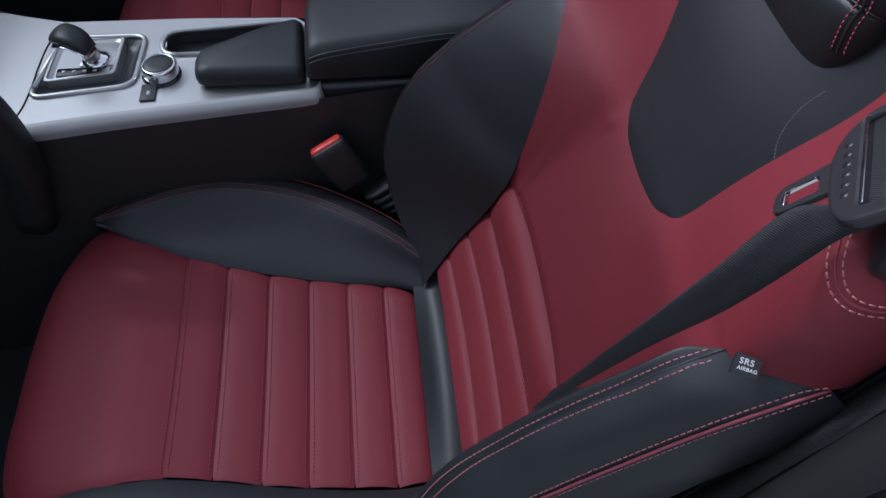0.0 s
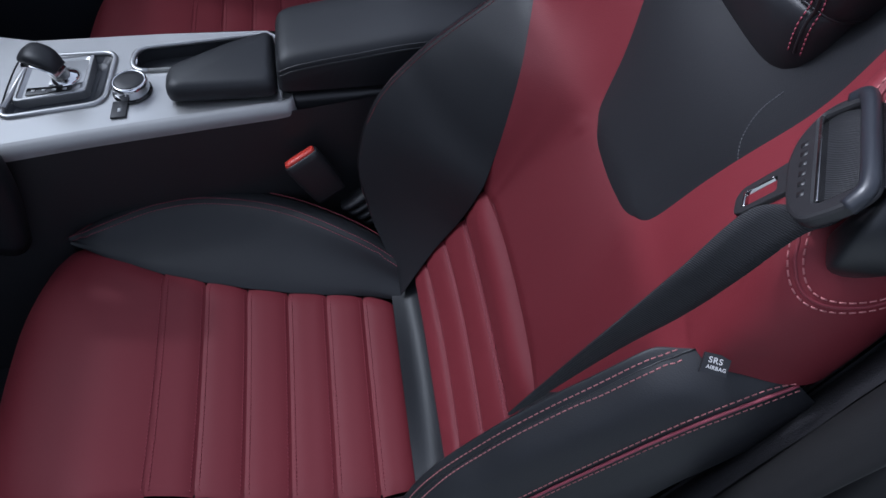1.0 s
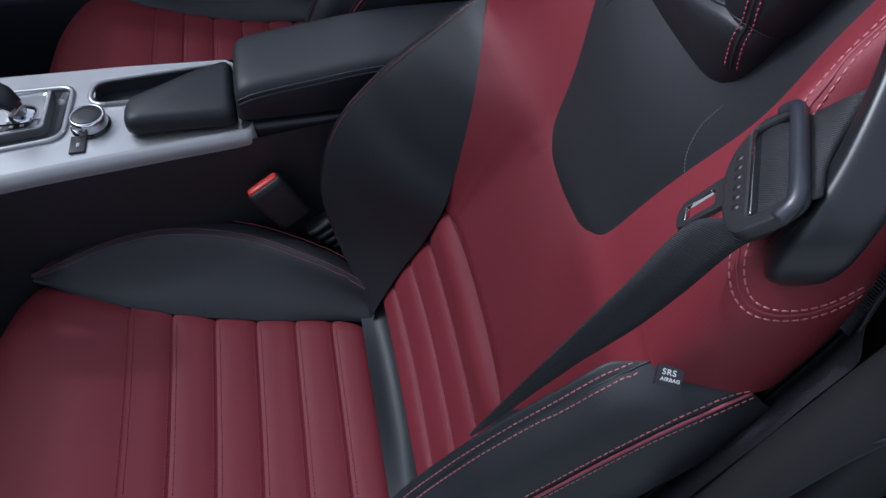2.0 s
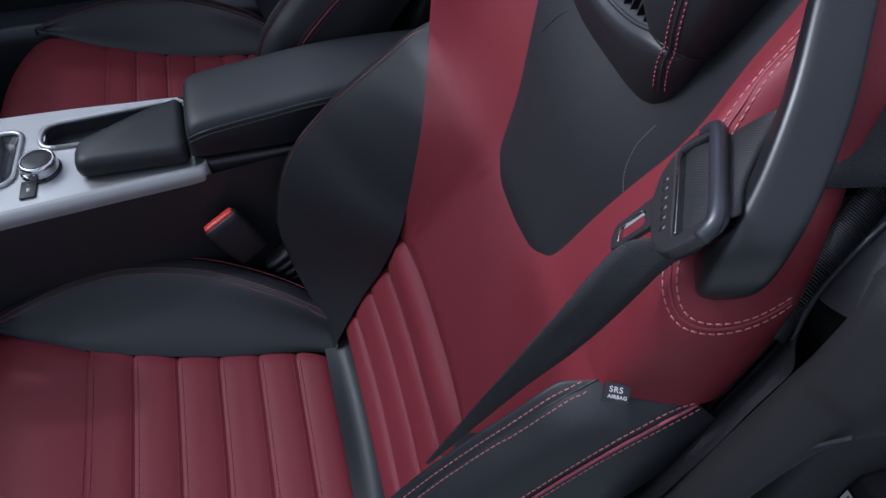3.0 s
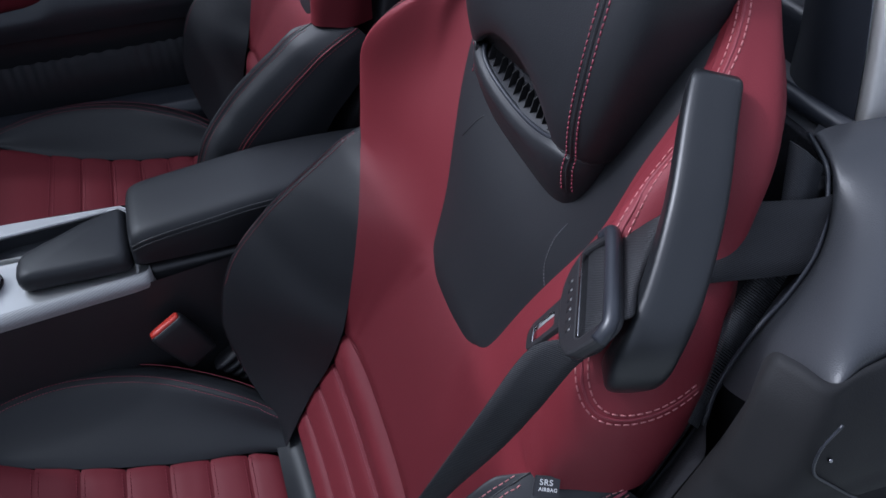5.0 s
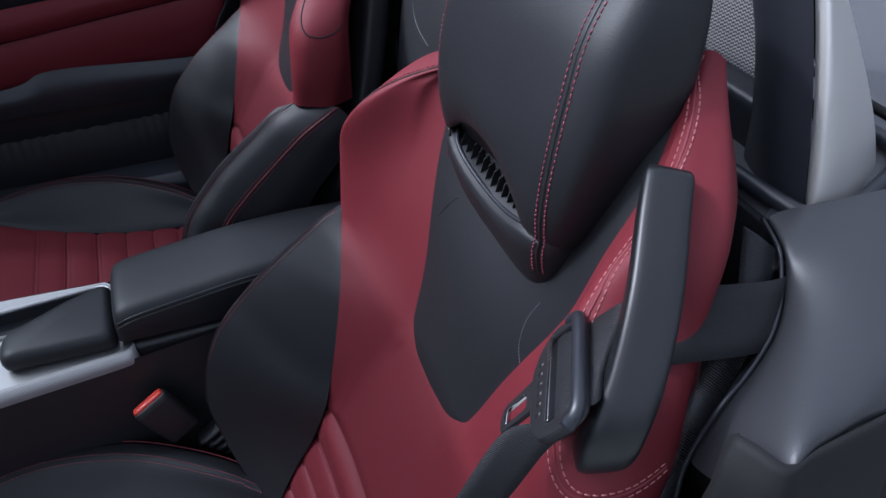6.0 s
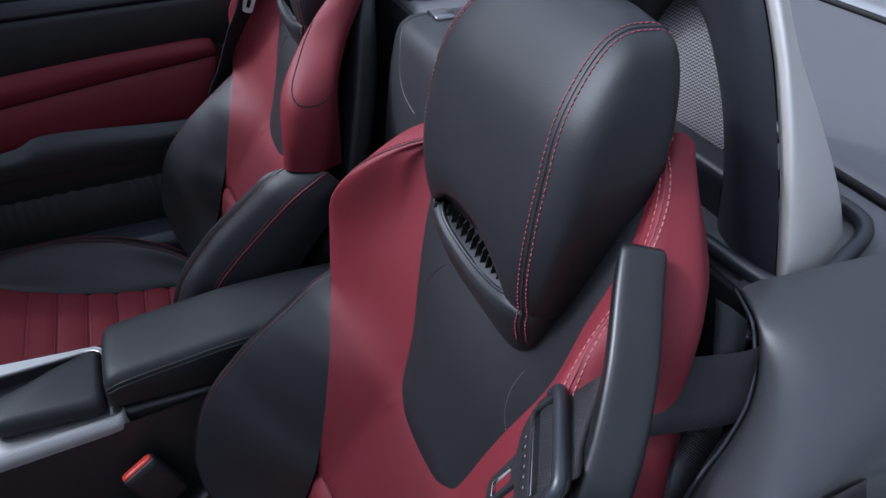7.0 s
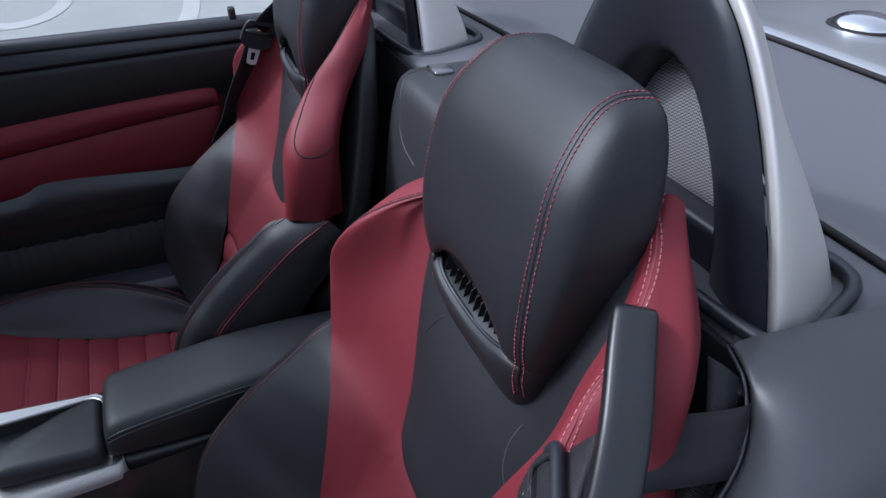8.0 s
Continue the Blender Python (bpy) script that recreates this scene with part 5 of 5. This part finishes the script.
    block(bm, -0.300, -0.280, 0.778, 0.810, 0.600, 0.6035, 0.001)
    btn = put("mode_button", bm, PLASTIC, "small black button below the controller")
    bm = bmesh.new()
    block(bm, -0.2915, -0.2875, 0.788, 0.795, 0.6035, 0.6039, 0.0)
    put("button_mark", bm, WHITE, "", btn)
    # tray with rim, tray lid
    bm = bmesh.new()
    skin(bm, [[V(x, y, zt(x, y) - d) for x, y in tray] for d in (0.0, 0.022)], True)
    cap(bm, [bm.verts.new(V(x, y, zt(x, y) - 0.022)) for x, y in tray])
    put("tray", bm, VINYL, "black tray", smooth=False)
    bm = bmesh.new()
    tube(bm, [V(x, y, zt(x, y) + 0.001) for x, y in tray + tray[:1]], 0.004, 8)
    put("tray_rim", bm, SILVER, "silver tray rim")
    bm = bmesh.new()
    o = rounded([(-0.226, 0.792), (-0.228, 0.838), (-0.150, 0.885), (-0.088, 0.905), (-0.084, 0.786)], 0.016, 8)
    rows = []
    for d, z in ((0.0, 0.609), (-0.001, 0.615), (0.0, 0.624), (0.005, 0.631), (0.014, 0.6345)):
        c = V(-0.14, 0.838, 0)
        row = []
        for x, y in o:
            v = V(x, y, 0) - c
            v = v * (1 - d / v.length)
            row.append(V(c.x + v.x, c.y + v.y, z))
        rows.append(row)
    vs = skin(bm, rows, True)
    bm.faces.new(vs[-1])
    put("tray_lid", bm, BLACK, "black leather tray lid")
    # armrest
    bm = bmesh.new()
    cs = []
    for x, zt2, w in ((-0.082, 0.640, 0.055), (-0.080, 0.652, 0.060), (-0.072, 0.662, 0.0635), (-0.05, 0.668, 0.065), (0.02, 0.676, 0.066), (0.12, 0.686, 0.066), (0.25, 0.684, 0.066), (0.40, 0.672, 0.066), (0.48, 0.66, 0.066)):
        y = 0.850
        cs.append([(x, y - w, 0.615), (x, y - w - 0.001, zt2 - 0.028), (x, y - w + 0.004, zt2 - 0.010), (x, y - w + 0.02, zt2), (x, y, zt2 + 0.003), (x, y + w - 0.02, zt2), (x, y + w - 0.004, zt2 - 0.01), (x, y + w + 0.001, zt2 - 0.03), (x, y + w, 0.615)])
    g = loft(cs, 60, 48)
    vs = skin(bm, g)
    bm.faces.new([row[0] for row in vs])
    put("armrest", bm, BLACK, "padded black leather armrest lid")
    bm = bmesh.new()
    for dz in (0.0, 0.006):
        tube(bm, crv([(-0.078, 0.7885 - dz * 0.3, 0.6455 - dz), (-0.05, 0.7845 - dz * 0.3, 0.657 - dz), (0.02, 0.784 - dz * 0.3, 0.667 - dz), (0.12, 0.784 - dz * 0.3, 0.677 - dz), (0.3, 0.784 - dz * 0.3, 0.673 - dz)], 40), 0.0011, 6)
    put("armrest_seam", bm, PLASTIC, "dark twin seam")


console()


# ---- belts ----
def belts():
    root = thing("seat_belt", (0.30, 0.24, 0.95), "black woven seat belt with its metal tongue", "seat belt")
    off = V(-0.30, -0.24, -0.95)

    def put(name, bm, mat, lab="", parent=None, smooth=True):
        bmesh.ops.translate(bm, verts=bm.verts[:], vec=off)
        return part(name, bm, mat, parent or root, lab, smooth)

    # tongue frame: a along it to its tip, b across, n towards the open
    c, a, b = V(0.2508, 0.2423, 0.980), V(-0.486, 0.255, -0.836), V(0.498, 0.864, -0.063).normalized()
    a = (a - b * a.dot(b)).normalized()
    n = b.cross(a).normalized()
    M = Matrix((a, b, n)).transposed().to_4x4()
    M.translation = c
    # shoulder strap by its two edges: from the slot, behind the guide arm, through the tongue
    top = [(0.475, 0.285, 0.985), (0.4214, 0.2469, 1.0065), (0.3492, 0.2588, 1.0112), (0.3365, 0.2671, 1.0039), (0.3062, 0.2545, 1.0208), M @ V(-0.0330, 0.036, -0.0070), M @ V(-0.020, 0.0355, -0.0015), M @ V(-0.010, 0.0365, 0.0004), M @ V(0.002, 0.0368, -0.002)]
    bot = [(0.450, 0.252, 0.952), (0.3922, 0.2150, 0.9798), (0.3212, 0.2253, 0.9829), (0.3046, 0.2320, 0.9743), (0.2735, 0.2205, 0.9930), M @ V(-0.0330, -0.036, -0.0070), M @ V(-0.020, -0.0355, -0.0015), M @ V(-0.010, -0.0365, 0.0004), M @ V(0.002, -0.0368, -0.002)]
    et, eb = crv(top, 98), crv(bot, 98)
    for name, k0, k1 in (("shoulder_webbing", 0, 42), ("tongue_webbing", 42, 98)):
        bm = bmesh.new()
        strap(bm, et[k0:k1 + 1], eb[k0:k1 + 1])
        put(name, bm, WEB, "black woven webbing")
    # lap strap, taut and turning edge-on towards the seat's corner
    bm = bmesh.new()
    strap(bm, crv([M @ V(0.004, -0.014, -0.0065), M @ V(0.0130, -0.0205, -0.0055), (0.2110, 0.2292, 0.9635), (0.177, 0.2190, 0.929), (0.1462, 0.2196, 0.8708), (0.1251, 0.2235, 0.8211), (0.0962, 0.2216, 0.7729)], 90), crv([M @ V(-0.002, -0.030, -0.0160), (0.2456, 0.2102, 0.968), (0.2336, 0.2131, 0.9566), (0.2122, 0.2132, 0.9234), (0.1921, 0.2163, 0.8884), (0.1604, 0.2256, 0.8344), (0.0975, 0.2202, 0.7723)], 90))
    put("lap_webbing", bm, WEB, "black woven webbing")

    def framed(name, outer, hole, t, mat, lab, bev=0.0, parent=None, lift=0.0):
        bm = bmesh.new()
        plate(bm, outer, [hole], t, 0.0)
        if bev:
            bm.normal_update()
            es = [e for e in bm.edges if len(e.link_faces) == 2 and e.calc_face_angle() > 1.2]
            bmesh.ops.bevel(bm, geom=es, offset=bev, segments=2, affect="EDGES", profile=0.5)
        bmesh.ops.translate(bm, verts=bm.verts[:], vec=(0, 0, t / 2 + lift))
        bmesh.ops.transform(bm, matrix=M, verts=bm.verts[:])
        return put(name, bm, mat, lab, parent, False)

    body = framed("tongue_body", rounded([(-0.031, -0.046), (-0.031, 0.036), (-0.004, 0.044), (0.013, 0.031), (0.019, 0.014), (0.019, -0.012), (0.017, -0.030), (0.009, -0.045), (-0.016, -0.050)], 0.009), rounded([(-0.023, -0.038), (-0.023, 0.031), (0.0, 0.037), (0.0, -0.037)], 0.004), 0.008, PLASTIC, "black plastic tongue body", 0.0022)
    bm = bmesh.new()
    tube(bm, crv([M @ V(-0.018, 0.040, 0.001), M @ V(-0.026, 0.036, 0.002), M @ V(-0.0285, 0.025, 0.003), M @ V(-0.0285, 0.0, 0.003), M @ V(-0.0285, -0.03, 0.003), M @ V(-0.026, -0.043, 0.002), M @ V(-0.016, -0.048, 0.001)], 30), 0.0048, 12)
    put("tongue_bar", bm, SATIN, "rounded black bar", body)
    for k in range(6):
        bm = bmesh.new()
        block(bm, 0.006, 0.0105, -0.026 + 0.0085 * k, -0.0215 + 0.0085 * k, 0.0037, 0.00405, 0.0)
        bmesh.ops.transform(bm, matrix=M, verts=bm.verts[:])
        put("embossed_bar", bm, PLASTIC, "", body)
    bm = bmesh.new()
    block(bm, -0.0025, 0.0, -0.0365, 0.0365, -0.003, 0.0047, 0.0006)
    bmesh.ops.transform(bm, matrix=M, verts=bm.verts[:])
    put("slot_edge", bm, STEEL, "bare metal edge", body)
    framed("metal_tongue", rounded([(0.012, -0.012), (0.012, 0.015), (0.050, 0.0125), (0.054, 0.006), (0.054, -0.007), (0.050, -0.0095)], 0.003), rounded([(0.026, -0.0055), (0.026, 0.0075), (0.048, 0.0075), (0.048, -0.0055)], 0.002), 0.0034, PLASTIC, "black coated metal tongue", 0.0006)
    bm = bmesh.new()
    block(bm, 0.0462, 0.0482, -0.0055, 0.0075, -0.0012, 0.0022, 0.0005)
    block(bm, 0.028, 0.046, 0.0066, 0.0076, -0.001, 0.002, 0.0003)
    bmesh.ops.transform(bm, matrix=M, verts=bm.verts[:])
    put("tongue_edge", bm, CHROME, "bright metal edge")
    # guide arm on the seat's shoulder
    bm = bmesh.new()
    path = crv([(0.268, 0.208, 0.940), (0.263, 0.199, 0.957), (0.2665, 0.197, 0.977), (0.2835, 0.2085, 1.003), (0.308, 0.236, 1.038), (0.333, 0.272, 1.067), (0.348, 0.292, 1.081)], 48)
    sweep(bm, path, [V(0.95, -0.31, 0.05)] * 49, [(0.037 - 0.007 * k / 48) * (1, 0.97, 0.88)[max(0, k - 46)] * max(0.30, (1 - max(0, 1 - (k + 1) / 13) ** 2.4) ** 0.6) for k in range(49)], [(0.022 - 0.006 * k / 48) * (1, 0.9, 0.6)[max(0, k - 46)] for k in range(49)], 40, 5.5)
    bmesh.ops.translate(bm, verts=bm.verts[:], vec=(-0.03, -YC, 0))
    guide = part("belt_guide", bm, GUIDE, driver, "charcoal plastic belt guide arm on the shoulder")
    bm = bmesh.new()
    leg = crv([(0.352, 0.306, 1.062), (0.3405, 0.290, 1.050), (0.327, 0.276, 1.034), (0.316, 0.264, 1.014), (0.309, 0.256, 0.995), (0.302, 0.248, 0.975)], 30)
    sweep(bm, leg, [V(0.95, -0.31, 0.05)] * 31, [0.005 + 0.003 * min(1, k / 6) for k in range(31)], [0.010] * 31, 20, 3.5)
    bmesh.ops.translate(bm, verts=bm.verts[:], vec=(-0.03, -YC, 0))
    part("guide_leg", bm, SATIN, guide, "inner leg of the guide loop")


belts()


def far_belt():
    root = thing("seat_belt", (0.28, 1.41, 0.95), "black seat belt hanging with its bright steel tongue", "seat belt")

    def put(name, bm, mat, lab="", smooth=True):
        bmesh.ops.translate(bm, verts=bm.verts[:], vec=(-0.28, -1.41, -0.95))
        return part(name, bm, mat, root, lab, smooth)

    bm = bmesh.new()
    ribbon(bm, crv([(0.42, 1.40, 1.075), (0.37, 1.375, 1.065), (0.325, 1.368, 1.038), (0.293, 1.366, 1.014), (0.278, 1.365, 0.999)], 24), [V(0.55, 0.5, -0.5)] * 25, 0.045)
    put("shoulder_webbing", bm, WEB, "black woven webbing")
    bm = bmesh.new()
    ribbon(bm, crv([(0.276, 1.372, 0.995), (0.255, 1.381, 0.944), (0.233, 1.398, 0.895), (0.208, 1.445, 0.812), (0.18, 1.475, 0.745), (0.15, 1.48, 0.60)], 36), [V(0.8, 0.5, -0.2)] * 37, 0.045)
    put("lap_webbing", bm, WEB, "black woven webbing")
    a = V(-0.32, 0.15, -0.94).normalized()
    b = V(0.94, 0.05, -0.31)
    b = (b - a * b.dot(a)).normalized()
    n = b.cross(a)
    if n.y > 0:
        n = -n
    M = Matrix((a, b, n)).transposed().to_4x4()
    M.translation = V(0.272, 1.361, 0.991)

    def framed(name, outer, hole, t, mat, lab, lift=0.0):
        bm = bmesh.new()
        plate(bm, outer, [hole], t, 0.0)
        bmesh.ops.translate(bm, verts=bm.verts[:], vec=(0, 0, t / 2 + lift))
        bmesh.ops.transform(bm, matrix=M, verts=bm.verts[:])
        put(name, bm, mat, lab, False)

    framed("tongue_body", rounded([(-0.027, -0.022), (-0.027, 0.028), (-0.010, 0.031), (0.020, 0.026), (0.026, 0.010), (0.026, -0.014), (0.016, -0.030), (-0.008, -0.028)], 0.008), rounded([(-0.021, -0.019), (-0.021, 0.022), (-0.007, 0.022), (-0.007, -0.021)], 0.002), 0.008, SATIN, "grey-black tongue body")
    bm = bmesh.new()
    tube(bm, [M @ V(-0.006, y, 0.004) for y in (-0.024, -0.01, 0.01, 0.026)], 0.004, 10)
    put("tongue_bar", bm, PLASTIC, "rounded black bar")
    framed("steel_tongue", rounded([(0.022, -0.011), (0.022, 0.011), (0.056, 0.009), (0.058, 0.0), (0.056, -0.009)], 0.003), rounded([(0.033, -0.0042), (0.033, 0.0042), (0.049, 0.0038), (0.049, -0.0038)], 0.0015), 0.003, BRIGHT, "bright steel tongue", 0.001)


far_belt()


def buckle():
    root = thing("belt_buckle", (0.0, 0.73, 0.45), "black belt buckle with a red release button", "belt buckle")

    def put(name, bm, mat, lab=""):
        bmesh.ops.translate(bm, verts=bm.verts[:], vec=(0, -0.73, -0.45))
        return part(name, bm, mat, root, lab)

    p0, p1 = V(-0.066, 0.735, 0.543), V(-0.010, 0.722, 0.44)
    d = (p1 - p0).normalized()
    bm = bmesh.new()
    sweep(bm, [p0 + d * t for t in (0, 0.002, 0.01, 0.03, 0.07, 0.075)], [V(0.75, 0.2, 0.65)] * 6, [0.048, 0.051, 0.052, 0.052, 0.048, 0.045], [0.014, 0.017, 0.019, 0.020, 0.020, 0.018], 24, 6)
    put("buckle_body", bm, PLASTIC, "black plastic buckle")
    bm = bmesh.new()
    sweep(bm, [p0 - d * t for t in (-0.002, 0.002, 0.004)], [V(0.75, 0.2, 0.65)] * 3, [0.047, 0.046, 0.044], [0.013, 0.0125, 0.011], 24, 8)
    put("release_button", bm, BUTTON, "red release button")
    for k in range(6):
        bm = bmesh.new()
        q = p0 + d * (0.085 + 0.012 * k) + V(0.028 + 0.004 * k, 0, 0.0)
        sweep(bm, [q, q + d * 0.004, q + d * 0.008], [V(0.75, 0.2, 0.65)] * 3, [0.05, 0.055, 0.05], [0.026, 0.03, 0.026], 20, 4)
        put("buckle_boot", bm, PLASTIC, "ribbed black rubber boot")


buckle()
